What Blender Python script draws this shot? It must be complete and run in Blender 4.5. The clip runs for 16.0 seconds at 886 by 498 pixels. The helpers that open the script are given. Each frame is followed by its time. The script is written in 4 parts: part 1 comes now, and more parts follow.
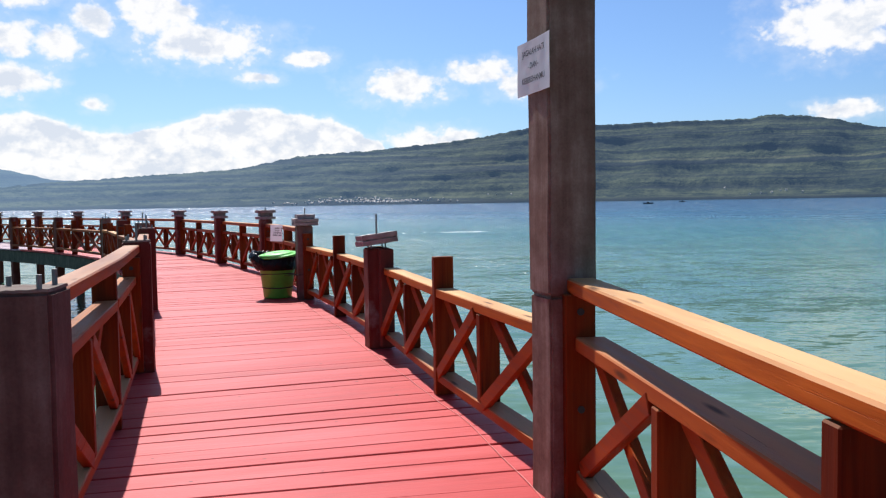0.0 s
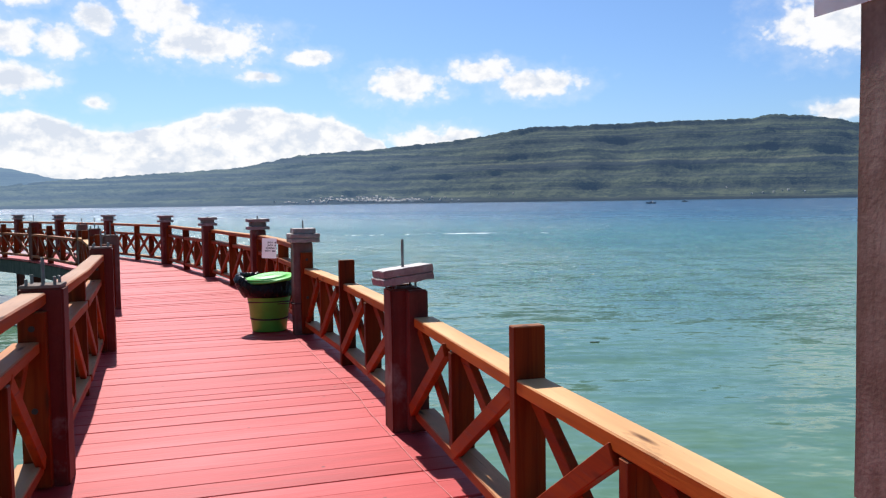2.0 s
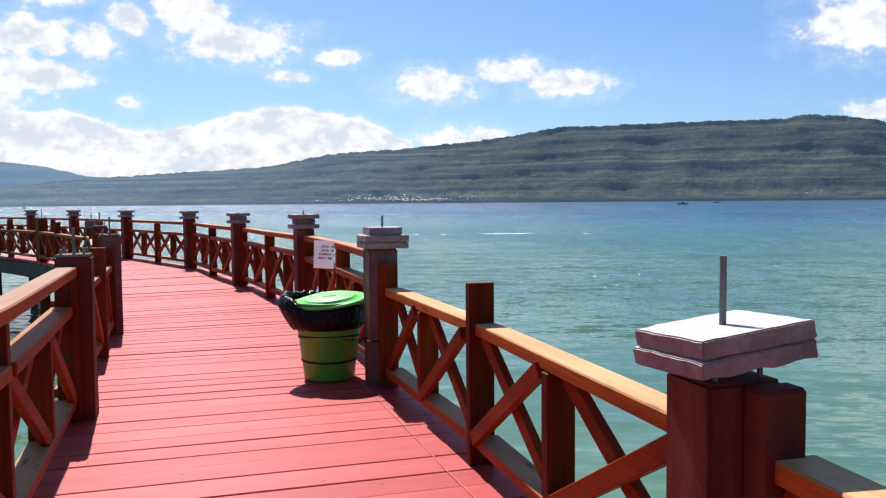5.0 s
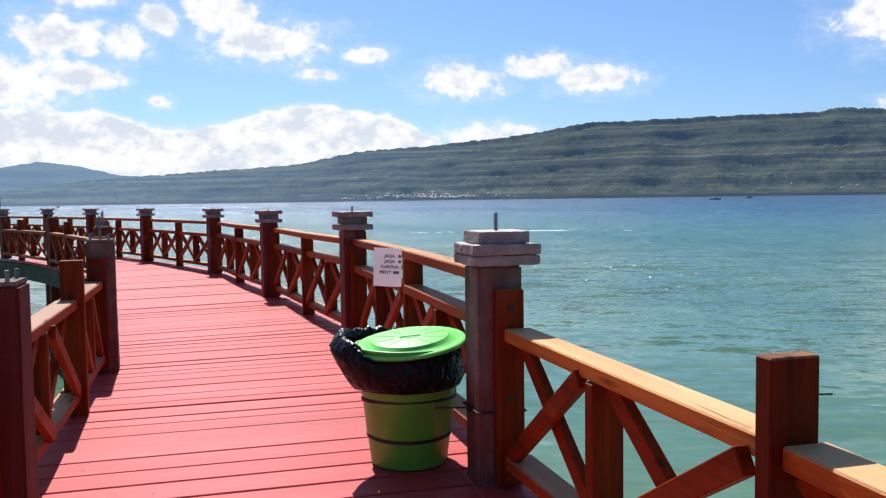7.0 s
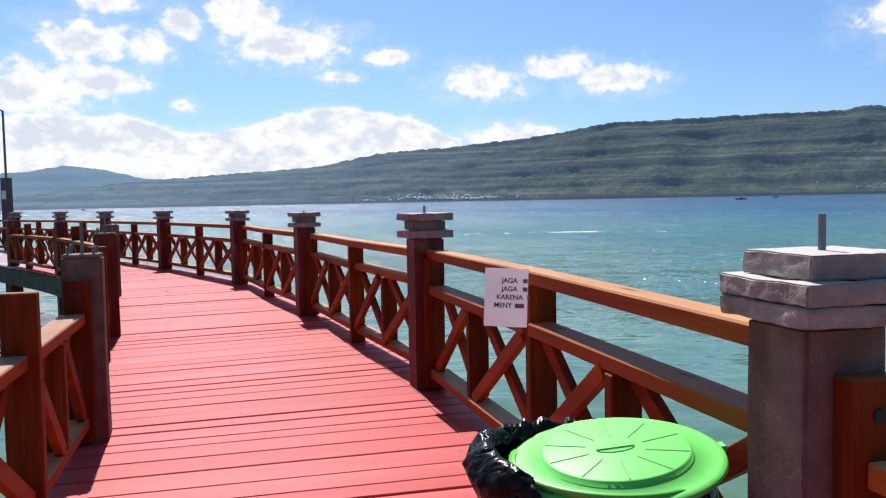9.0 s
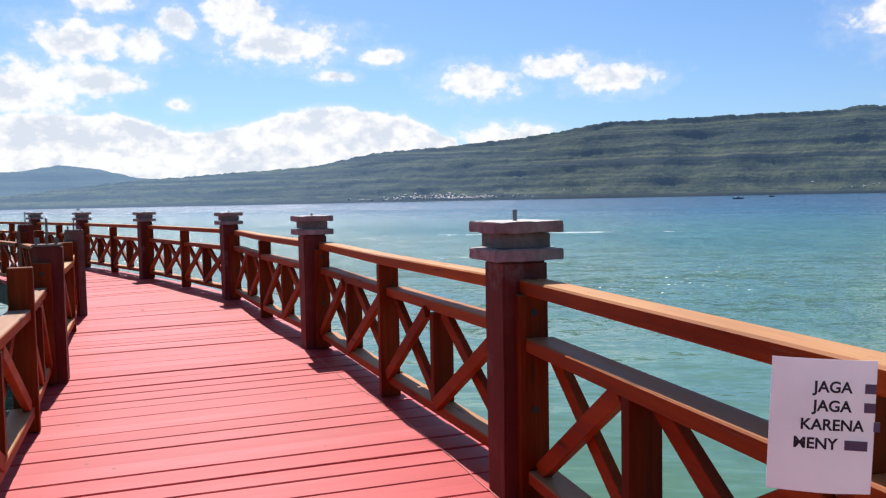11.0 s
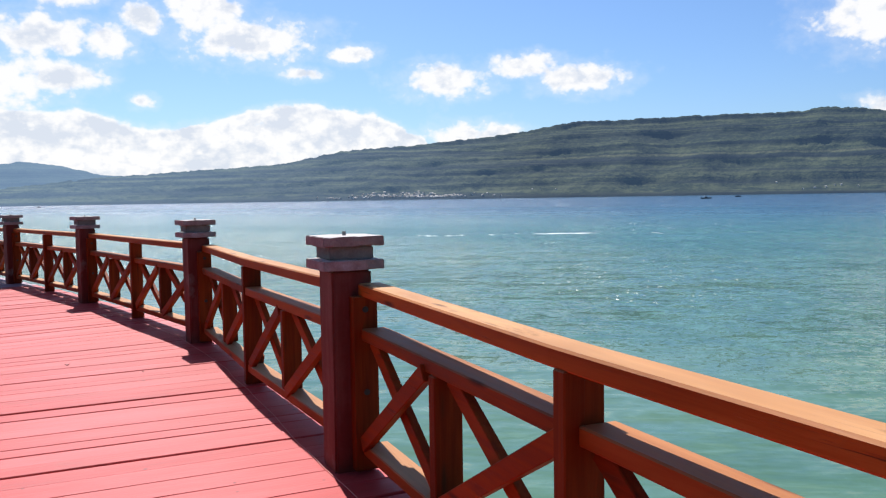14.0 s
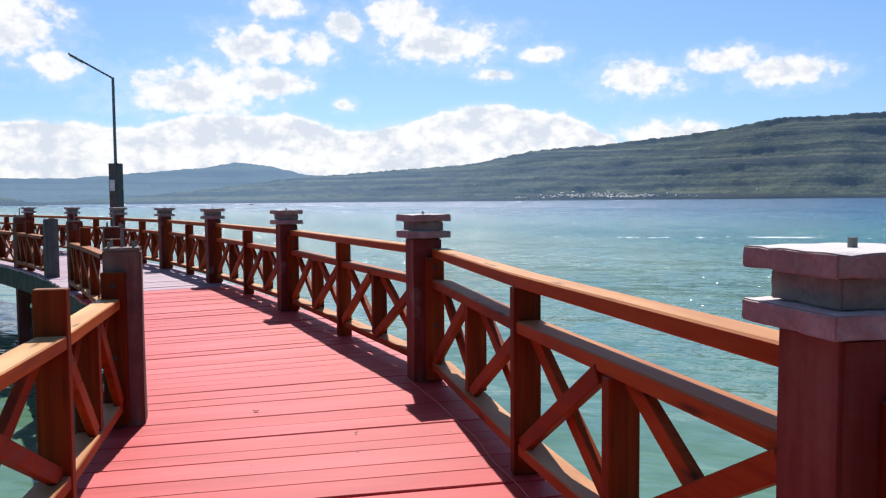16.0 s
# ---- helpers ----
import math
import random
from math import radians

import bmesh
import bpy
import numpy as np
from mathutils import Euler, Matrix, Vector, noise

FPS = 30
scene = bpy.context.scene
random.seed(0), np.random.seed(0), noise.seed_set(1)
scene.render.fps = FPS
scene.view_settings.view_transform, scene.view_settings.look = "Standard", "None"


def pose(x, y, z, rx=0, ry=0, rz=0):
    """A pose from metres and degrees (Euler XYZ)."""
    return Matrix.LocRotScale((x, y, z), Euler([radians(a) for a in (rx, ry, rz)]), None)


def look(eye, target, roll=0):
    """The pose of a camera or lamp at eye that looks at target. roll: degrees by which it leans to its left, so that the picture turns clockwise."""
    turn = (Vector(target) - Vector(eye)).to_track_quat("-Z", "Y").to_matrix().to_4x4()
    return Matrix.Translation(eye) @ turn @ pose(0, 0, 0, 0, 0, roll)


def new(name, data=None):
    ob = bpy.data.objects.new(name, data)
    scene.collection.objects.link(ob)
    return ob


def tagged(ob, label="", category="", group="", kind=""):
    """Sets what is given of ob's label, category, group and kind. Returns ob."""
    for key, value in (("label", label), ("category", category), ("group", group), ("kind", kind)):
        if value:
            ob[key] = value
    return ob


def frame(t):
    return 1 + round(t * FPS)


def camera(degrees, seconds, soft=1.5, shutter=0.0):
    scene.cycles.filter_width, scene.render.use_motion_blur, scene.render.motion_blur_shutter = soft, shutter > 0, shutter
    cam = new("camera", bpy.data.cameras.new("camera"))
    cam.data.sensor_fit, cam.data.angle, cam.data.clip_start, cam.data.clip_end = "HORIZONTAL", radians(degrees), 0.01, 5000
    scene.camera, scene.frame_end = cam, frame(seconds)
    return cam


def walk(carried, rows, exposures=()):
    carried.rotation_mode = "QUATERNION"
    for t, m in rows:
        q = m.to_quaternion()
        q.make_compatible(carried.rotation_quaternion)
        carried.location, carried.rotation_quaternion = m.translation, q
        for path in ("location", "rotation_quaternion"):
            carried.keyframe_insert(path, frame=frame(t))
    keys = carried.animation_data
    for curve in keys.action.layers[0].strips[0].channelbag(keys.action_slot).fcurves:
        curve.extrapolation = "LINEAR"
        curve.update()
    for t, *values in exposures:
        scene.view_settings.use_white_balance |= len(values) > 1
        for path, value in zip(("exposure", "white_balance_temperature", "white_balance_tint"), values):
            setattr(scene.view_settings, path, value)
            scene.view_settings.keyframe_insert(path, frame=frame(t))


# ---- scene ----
cam = camera(57.0, 16.0, soft=1.25)
PATH = [
    (0, (0.477, -2.316, 1.404), (0.427, -0.32, 1.291), -0.9),
    (0.5, (0.391, -1.627, 1.473), (0.343, 0.369, 1.358), -0.8),
    (1, (0.261, -1.038, 1.55), (0.216, 0.958, 1.433), -0.8),
    (1.5, (0.193, -0.478, 1.577), (0.144, 1.518, 1.46), -1.0),
    (2, (0.056, 0.07, 1.555), (0.003, 2.066, 1.44), -0.8),
    (2.5, (-0.108, 0.636, 1.53), (-0.17, 2.631, 1.415), -0.7),
    (3, (-0.301, 1.208, 1.52), (-0.367, 3.203, 1.404), -0.7),
    (3.5, (-0.522, 1.721, 1.472), (-0.592, 3.716, 1.356), -0.7),
    (4, (-0.657, 2.284, 1.466), (-0.732, 4.28, 1.35), -0.9),
    (4.5, (-0.833, 2.798, 1.465), (-0.929, 4.792, 1.351), -0.7),
    (7, (-1.756, 5.675, 1.427), (-1.944, 7.662, 1.305), -0.8),
    (7.5, (-1.991, 6.204, 1.426), (-2.2, 8.189, 1.307), -0.9),
    (8, (-2.162, 6.715, 1.437), (-2.385, 8.699, 1.319), -0.8),
    (8.5, (-2.386, 7.193, 1.427), (-2.621, 9.176, 1.309), -0.8),
    (9, (-2.56, 7.684, 1.405), (-2.8, 9.666, 1.287), -1.1),
    (11.5, (-3.507, 10.42, 1.433), (-3.728, 12.404, 1.313), -1.1),
    (12, (-3.687, 10.968, 1.453), (-3.888, 12.954, 1.332), -1.0),
    (12.5, (-3.917, 11.493, 1.447), (-4.105, 13.48, 1.325), -0.9),
    (13, (-4.101, 12.051, 1.43), (-4.275, 14.039, 1.307), -1.1),
    (13.5, (-4.329, 12.623, 1.444), (-4.491, 14.612, 1.319), -0.8),
    (14, (-4.623, 13.182, 1.49), (-4.776, 15.172, 1.366), -0.9),
    (14.5, (-4.935, 13.871, 1.477), (-5.121, 15.859, 1.352), -0.9),
    (15, (-5.272, 14.528, 1.445), (-5.633, 16.492, 1.324), -0.8),
    (15.5, (-5.557, 15.057, 1.427), (-6.06, 16.989, 1.309), -0.7),
    (15.7, (-5.665, 15.26, 1.433), (-6.21, 17.181, 1.314), -0.4),
    (16, (-5.845, 15.585, 1.409), (-6.445, 17.489, 1.29), -0.5),
]
walk(cam, [(t, look(eye, target, roll)) for t, eye, target, roll in PATH])

# ==== place ====

# ---------------------------------------------------------------- light
random.seed(11)
SUN_AZ, SUN_EL = 23.5, 50.0          # degrees left of +Y, degrees above the horizon
sun_way = Vector((-math.sin(radians(SUN_AZ)) * math.cos(radians(SUN_EL)),
                  math.cos(radians(SUN_AZ)) * math.cos(radians(SUN_EL)), math.sin(radians(SUN_EL))))
sun = new("sun", bpy.data.lights.new("sun", "SUN"))
sun.data.energy, sun.data.angle, sun.data.color = 4.9, radians(0.53), (1.0, 0.95, 0.915)
sun.matrix_world = look(sun_way * 60, (0, 0, 0))
scene.view_settings.exposure = 0.55

# cumulus clouds: azimuth left of +Y, elevation, half width, half height, in degrees
CLOUDS = [(45.2, 11.2, 3.2, 2.2), (42.6, 8.6, 1.8, 0.9), (30, 10.5, 2.9, 1.3), (26.2, 10.3, 1.5, 1.1), (24.1, 11.9, 1.3, 1.0),
          (20.2, 12.4, 2.3, 1.5), (17.6, 10.8, 4.2, 1.4), (10.5, 9.9, 1.6, 0.6), (13.8, 8.6, 1.2, 0.5),
          (24.4, 6.6, 0.8, 0.45), (3.9, 8.1, 2.9, 1.1), (-1.6, 9.0, 2.4, 0.8), (-5.2, 8.0, 2.8, 1.0),
          (-24.3, 10.8, 4.0, 1.9), (-24.6, 5.4, 2.0, 0.6), (34, 7.3, 4.4, 1.7), (29.6, 8.0, 2.8, 1.1),
          (3.3, 4.3, 1.9, 0.9), (28.7, 13, 1.9, 0.7), (0.6, 4.4, 1.8, 0.8)]

world = bpy.data.worlds.new("sky")
scene.world = world
world.use_nodes = True
wt = world.node_tree
wt.nodes.clear()


def wmath(op, a, b=None, c=None):
    n = wt.nodes.new("ShaderNodeMath")
    n.operation = op
    for i, v in enumerate((a, b, c)):
        if v is None:
            continue
        if isinstance(v, (int, float)):
            n.inputs[i].default_value = v
        else:
            wt.links.new(v, n.inputs[i])
    return n.outputs[0]


def wvec(op, a, b):
    n = wt.nodes.new("ShaderNodeVectorMath")
    n.operation = op
    for i, v in enumerate((a, b)):
        if isinstance(v, tuple):
            n.inputs[i].default_value = v
        elif v is not None:
            wt.links.new(v, n.inputs[i])
    return n


sky = wt.nodes.new("ShaderNodeTexSky")
sky.sky_type, sky.sun_disc = "NISHITA", False
sky.sun_elevation, sky.sun_rotation = radians(SUN_EL), radians(-SUN_AZ)
sky.altitude, sky.air_density, sky.dust_density, sky.ozone_density = 0, 1.0, 0.7, 2.0
coord = wt.nodes.new("ShaderNodeTexCoord")
sep = wt.nodes.new("ShaderNodeSeparateXYZ")
wt.links.new(coord.outputs["Generated"], sep.inputs[0])
az = wmath("MULTIPLY", wmath("ARCTAN2", wmath("MULTIPLY", sep.outputs[0], -1.0), sep.outputs[1]), 180 / math.pi)
el = wmath("MULTIPLY", wmath("ARCSINE", sep.outputs[2]), 180 / math.pi)
both = wt.nodes.new("ShaderNodeCombineXYZ")
wt.links.new(az, both.inputs[0])
wt.links.new(el, both.inputs[1])
place = both.outputs[0]
def wnoise(scale, detail, rough, stretch=(1, 1, 1)):
    m = wvec("MULTIPLY", place, stretch)
    n = wt.nodes.new("ShaderNodeTexNoise")
    n.inputs["Scale"].default_value, n.inputs["Detail"].default_value, n.inputs["Roughness"].default_value = scale, detail, rough
    wt.links.new(m.outputs[0], n.inputs["Vector"])
    return n.outputs["Fac"]


cover = None
for a, e, w, h in CLOUDS:
    d = wvec("MULTIPLY", wvec("SUBTRACT", place, (a, e, 0)).outputs[0], (1 / w, 1 / h, 0))
    near = wmath("SUBTRACT", 1.0, wvec("LENGTH", d.outputs[0], None).outputs["Value"])
    cover = near if cover is None else wmath("SMOOTH_MAX", cover, near, 0.12)


# the long bank over the hills: its top by azimuth, in degrees of elevation
BANK = [(0, 0.0), (4.6, 3.0), (5.6, 4.3), (7.2, 5.2), (9.2, 6.0), (11, 6.3), (13.3, 6.75), (15.5, 6.5), (17.5, 6.3), (19, 5.7), (20.5, 5.5), (22.5, 5.0), (24.8, 5.0), (26.4, 5.6), (28, 6.1),
        (31, 5.9), (34, 6.2), (38, 5.0), (44, 5.4), (55, 4.2)]
tops = wt.nodes.new("ShaderNodeValToRGB")
while len(tops.color_ramp.elements) < len(BANK):
    tops.color_ramp.elements.new(0.5)
for e, (a, h) in zip(tops.color_ramp.elements, BANK):
    e.position, e.color = a / 55, (h / 8, h / 8, h / 8, 1)
wt.links.new(wmath("MULTIPLY", az, 1 / 55), tops.inputs[0])
heap = wmath("MULTIPLY", wmath("SUBTRACT", wmath("MULTIPLY", tops.outputs[0], 8.0), wmath("ADD", el, 0.10)), 1.9)
heap = wmath("MINIMUM", heap, 0.75)
cover = wmath("MAXIMUM", cover, heap)
puffs = wnoise(0.62, 7, 0.55, (1, 1.3, 1))
billow = wt.nodes.new("ShaderNodeTexVoronoi")
billow.feature, billow.voronoi_dimensions = "SMOOTH_F1", "2D"
billow.inputs["Scale"].default_value, billow.inputs["Detail"].default_value, billow.inputs["Roughness"].default_value = 0.85, 2.0, 0.55
billow.inputs["Smoothness"].default_value = 0.35
warp = wt.nodes.new("ShaderNodeVectorMath")
warp.operation = "MULTIPLY_ADD"
wt.links.new(wvec("MULTIPLY", place, (1, 1.25, 1)).outputs[0], warp.inputs[2])
warp_noise = wt.nodes.new("ShaderNodeTexNoise")
warp_noise.inputs["Scale"].default_value, warp_noise.inputs["Detail"].default_value = 0.8, 4
wt.links.new(place, warp_noise.inputs["Vector"])
wt.links.new(warp_noise.outputs["Color"], warp.inputs[0])
warp.inputs[1].default_value = (0.9, 0.9, 0)
wt.links.new(warp.outputs[0], billow.inputs["Vector"])
heads = wmath("SUBTRACT", 1.0, billow.outputs["Distance"])
# high over the view the cloud field thins to almost nothing, lowering the fill light
field = wmath("MULTIPLY", wmath("SUBTRACT", wnoise(0.09, 5, 0.55), 0.86), 3.2)
above = wt.nodes.new("ShaderNodeMapRange")
above.inputs["From Min"].default_value, above.inputs["From Max"].default_value = 13.5, 20
wt.links.new(el, above.inputs["Value"])
high = wmath("SUBTRACT", field, wmath("SUBTRACT", 1.0, above.outputs[0]))
cover = wmath("MAXIMUM", cover, high)
cover = wmath("ADD", cover, wmath("MULTIPLY", wmath("SUBTRACT", puffs, 0.39), 1.75))
cover = wmath("ADD", cover, wmath("MULTIPLY", wmath("SUBTRACT", heads, 0.42), 0.40))
edge = wt.nodes.new("ShaderNodeMapRange")
edge.interpolation_type = "SMOOTHSTEP"
edge.inputs["From Min"].default_value, edge.inputs["From Max"].default_value = -0.14, 0.50
wt.links.new(cover, edge.inputs["Value"])
# bodies of the clouds: bright heads, faintly blue-grey undersides
rim = wt.nodes.new("ShaderNodeMapRange")
for key, v in (("From Min", 0.0), ("From Max", 0.9), ("To Min", 0.14), ("To Max", -0.04)):
    rim.inputs[key].default_value = v
wt.links.new(cover, rim.inputs["Value"])
body = wt.nodes.new("ShaderNodeValToRGB")
body.color_ramp.elements[0].position, body.color_ramp.elements[0].color = 0.33, (0.50, 0.538, 0.605, 1)
body.color_ramp.elements[1].position, body.color_ramp.elements[1].color = 0.47, (0.69, 0.687, 0.69, 1)
wt.links.new(wmath("ADD", wmath("MULTIPLY", wnoise(0.36, 7, 0.60, (1, 1.5, 1)), 0.80), wmath("ADD", wmath("MULTIPLY", heads, 0.17), rim.outputs[0])), body.inputs[0])
# a thin veil hangs about the clouds
veil = wt.nodes.new("ShaderNodeMapRange")
veil.interpolation_type = "SMOOTHSTEP"
veil.inputs["From Min"].default_value, veil.inputs["From Max"].default_value = -0.75, 0.35
wt.links.new(wmath("ADD", cover, wmath("MULTIPLY", wmath("SUBTRACT", wnoise(0.35, 6, 0.6, (0.6, 1.5, 1)), 0.5), 1.2)), veil.inputs["Value"])
dense = wmath("MAXIMUM", wmath("MULTIPLY", edge.outputs[0], 0.97), wmath("MULTIPLY", veil.outputs[0], 0.22))
blue = wt.nodes.new("ShaderNodeMix")
blue.data_type, blue.blend_type = "RGBA", "MULTIPLY"
blue.inputs["Factor"].default_value = 1.0
wt.links.new(sky.outputs[0], blue.inputs["A"])
# bluer tint low down; blue cut overhead so that shade turns less purple
rising = wt.nodes.new("ShaderNodeMapRange")
rising.inputs["From Min"].default_value, rising.inputs["From Max"].default_value = 15, 45
wt.links.new(el, rising.inputs["Value"])
air = wt.nodes.new("ShaderNodeMix")
air.data_type = "RGBA"
air.inputs["A"].default_value, air.inputs["B"].default_value = (0.0495, 0.065, 0.088, 1), (0.052, 0.055, 0.059, 1)
wt.links.new(rising.outputs[0], air.inputs["Factor"])
wt.links.new(air.outputs["Result"], blue.inputs["B"])
mixed = wt.nodes.new("ShaderNodeMix")
mixed.data_type = "RGBA"
wt.links.new(dense, mixed.inputs["Factor"])
wt.links.new(blue.outputs["Result"], mixed.inputs["A"])
wt.links.new(body.outputs[0], mixed.inputs["B"])
ground_bg = wt.nodes.new("ShaderNodeBackground")
ground_bg.inputs[1].default_value = 1.0
wt.links.new(mixed.outputs["Result"], ground_bg.inputs[0])
wout = wt.nodes.new("ShaderNodeOutputWorld")
wt.links.new(ground_bg.outputs[0], wout.inputs[0])


# ---------------------------------------------------------------- materials
class Mat:
    """A small builder of node materials."""

    def __init__(self, name, rough=0.6, metal=0.0, spec=0.5):
        self.m = bpy.data.materials.new(name)
        self.m.use_nodes = True
        self.t = self.m.node_tree
        self.b = self.t.nodes["Principled BSDF"]
        self.b.inputs["Roughness"].default_value = rough
        self.b.inputs["Metallic"].default_value = metal
        self.b.inputs["Specular IOR Level"].default_value = spec
        self.coords = self.t.nodes.new("ShaderNodeTexCoord")
        self.info = self.t.nodes.new("ShaderNodeObjectInfo")

    def link(self, a, b):
        self.t.links.new(a, b)

    def at(self, scale=(1, 1, 1), world=False, shift=True):
        src = self.coords.outputs["Object"]
        if world:
            src = self.t.nodes.new("ShaderNodeNewGeometry").outputs["Position"]
        mul = self.t.nodes.new("ShaderNodeVectorMath")
        mul.operation = "MULTIPLY"
        self.link(src, mul.inputs[0])
        mul.inputs[1].default_value = scale
        if not shift:
            return mul.outputs[0]
        add = self.t.nodes.new("ShaderNodeVectorMath")
        add.operation = "ADD"
        rnd = self.math("MULTIPLY", self.info.outputs["Random"], 37.0)
        self.link(mul.outputs[0], add.inputs[0])
        self.link(rnd, add.inputs[1])
        return add.outputs[0]

    def noise(self, scale, detail=4, rough=0.55, stretch=(1, 1, 1), world=False, shift=True, warp=0.0):
        n = self.t.nodes.new("ShaderNodeTexNoise")
        n.inputs["Scale"].default_value, n.inputs["Detail"].default_value = scale, detail
        n.inputs["Roughness"].default_value, n.inputs["Distortion"].default_value = rough, warp
        self.link(self.at(stretch, world, shift), n.inputs["Vector"])
        return n.outputs["Fac"]

    def voronoi(self, scale, stretch=(1, 1, 1), world=False, out="Distance"):
        n = self.t.nodes.new("ShaderNodeTexVoronoi")
        n.inputs["Scale"].default_value = scale
        self.link(self.at(stretch, world, not world), n.inputs["Vector"])
        return n.outputs[out]

    def math(self, op, a, b=None, c=None):
        n = self.t.nodes.new("ShaderNodeMath")
        n.operation = op
        for i, v in enumerate((a, b, c)):
            if v is None:
                continue
            if isinstance(v, (int, float)):
                n.inputs[i].default_value = v
            else:
                self.link(v, n.inputs[i])
        return n.outputs[0]

    def ramp(self, fac, *stops):
        n = self.t.nodes.new("ShaderNodeValToRGB")
        r = n.color_ramp
        while len(r.elements) < len(stops):
            r.elements.new(0.5)
        for e, (p, c) in zip(r.elements, stops):
            e.position, e.color = p, (*c, 1) if len(c) == 3 else c
        self.link(fac, n.inputs[0])
        return n.outputs[0]

    def span(self, v, a, b, lo=0.0, hi=1.0):
        n = self.t.nodes.new("ShaderNodeMapRange")
        for k, x in (("From Min", a), ("From Max", b), ("To Min", lo), ("To Max", hi)):
            n.inputs[k].default_value = x
        self.link(v, n.inputs["Value"])
        return n.outputs[0]

    def mix(self, fac, a, b, blend="MIX"):
        n = self.t.nodes.new("ShaderNodeMix")
        n.data_type, n.blend_type = "RGBA", blend
        for key, v in (("Factor", fac), ("A", a), ("B", b)):
            if isinstance(v, (int, float)):
                n.inputs[key].default_value = v
            elif isinstance(v, tuple):
                n.inputs[key].default_value = (*v, 1)
            else:
                self.link(v, n.inputs[key])
        return n.outputs["Result"]

    def colour(self, c):
        if isinstance(c, tuple):
            self.b.inputs["Base Color"].default_value = (*c, 1)
        else:
            self.link(c, self.b.inputs["Base Color"])
        return self

    def rough(self, v):
        self.link(v, self.b.inputs["Roughness"])
        return self

    def bump(self, h, depth=0.01, strength=1.0):
        n = self.t.nodes.new("ShaderNodeBump")
        n.inputs["Distance"].default_value, n.inputs["Strength"].default_value = depth, strength
        self.link(h, n.inputs["Height"])
        prev = self.b.inputs["Normal"].links
        if prev:
            self.link(prev[0].from_socket, n.inputs["Normal"])
        self.link(n.outputs[0], self.b.inputs["Normal"])
        return self


def timber(name, along, dark, mid, light, top_lit=0.0, top_tints=((0.54, 0.305, 0.135), (0.72, 0.47, 0.245))):
    """Stained timber with its grain along x or z of the piece; its upper face is lightened by the given share, for
    sunlight on it and for wear.
    """
    m = Mat(name, 0.55, spec=0.08)
    st = (1.2, 22, 22) if along == "x" else (22, 22, 1.2)
    soft = (0.8, 5, 5) if along == "x" else (5, 5, 0.8)
    grain = m.noise(1.0, 6, 0.65, st, warp=0.6)
    broad = m.noise(1.0, 3, 0.5, soft)
    tone = m.math("ADD", m.math("MULTIPLY", grain, 0.55), m.math("MULTIPLY", broad, 0.45))
    tone = m.math("ADD", tone, m.math("MULTIPLY", m.math("SUBTRACT", m.info.outputs["Random"], 0.5), 0.16))
    c = m.ramp(tone, (0.30, dark), (0.5, mid), (0.72, light))
    # sunlight and wear on upward faces, painted in as a paler colour
    if top_lit:
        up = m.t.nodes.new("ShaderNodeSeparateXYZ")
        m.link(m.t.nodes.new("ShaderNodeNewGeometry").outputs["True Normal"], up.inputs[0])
        worn = m.math("MULTIPLY", m.span(up.outputs[2], 0.5, 0.9), m.span(broad, 0.25, 0.6, top_lit * 0.7, top_lit))
        c = m.mix(worn, c, m.ramp(m.math("ADD", m.math("MULTIPLY", grain, 0.55), m.math("MULTIPLY", broad, 0.45)), (0.3, top_tints[0]), (0.7, top_tints[1])))
    knots = m.voronoi(1.0, (1.6, 9, 9) if along == "x" else (9, 9, 1.6))
    c = m.mix(m.span(knots, 0.06, 0.17, 0.85, 0.0), c, (0.05, 0.018, 0.008))
    crack = m.span(m.noise(1.0, 5, 0.7, (0.9, 48, 48) if along == "x" else (48, 48, 0.9), warp=0.3), 0.62, 0.70)
    c = m.mix(m.math("MULTIPLY", crack, m.span(broad, 0.45, 0.6, 0.15, 0.8)), c, (0.045, 0.012, 0.006))
    stain = m.span(m.noise(1.0, 6, 0.7, (2.2, 6, 6) if along == "x" else (6, 6, 2.2)), 0.60, 0.74, 0.0, 0.6)
    c = m.mix(stain, c, (0.07, 0.018, 0.010))
    m.colour(c)
    m.rough(m.span(grain, 0.3, 0.7, 0.42, 0.66))
    m.bump(m.math("SUBTRACT", grain, crack), 0.004, 0.5)
    return m.m


# same stained timber painted by its light: MID shaded, TAN and SUN sunlit
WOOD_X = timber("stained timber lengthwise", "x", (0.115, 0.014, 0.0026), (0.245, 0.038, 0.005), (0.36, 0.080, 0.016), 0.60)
WOOD_MID = timber("stained timber, shaded and little worn", "x", (0.115, 0.015, 0.003), (0.245, 0.041, 0.006), (0.36, 0.085, 0.017), 0.34)
WOOD_TAN = timber("half-sunlit worn stained timber", "x", (0.18, 0.028, 0.0045), (0.345, 0.068, 0.009), (0.47, 0.13, 0.026), 0.75)
WOOD_SUN = timber("sunlit and worn stained timber", "x", (0.22, 0.040, 0.006), (0.42, 0.10, 0.014), (0.56, 0.19, 0.038), 0.97)
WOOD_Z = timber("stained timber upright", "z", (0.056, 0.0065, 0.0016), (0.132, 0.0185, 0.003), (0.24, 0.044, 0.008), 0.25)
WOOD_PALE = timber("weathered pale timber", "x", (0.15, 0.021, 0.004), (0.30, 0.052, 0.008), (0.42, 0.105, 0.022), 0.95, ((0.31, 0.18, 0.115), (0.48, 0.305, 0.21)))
BRACE_X = timber("stained timber brace", "x", (0.105, 0.012, 0.002), (0.225, 0.031, 0.0042), (0.345, 0.068, 0.011))


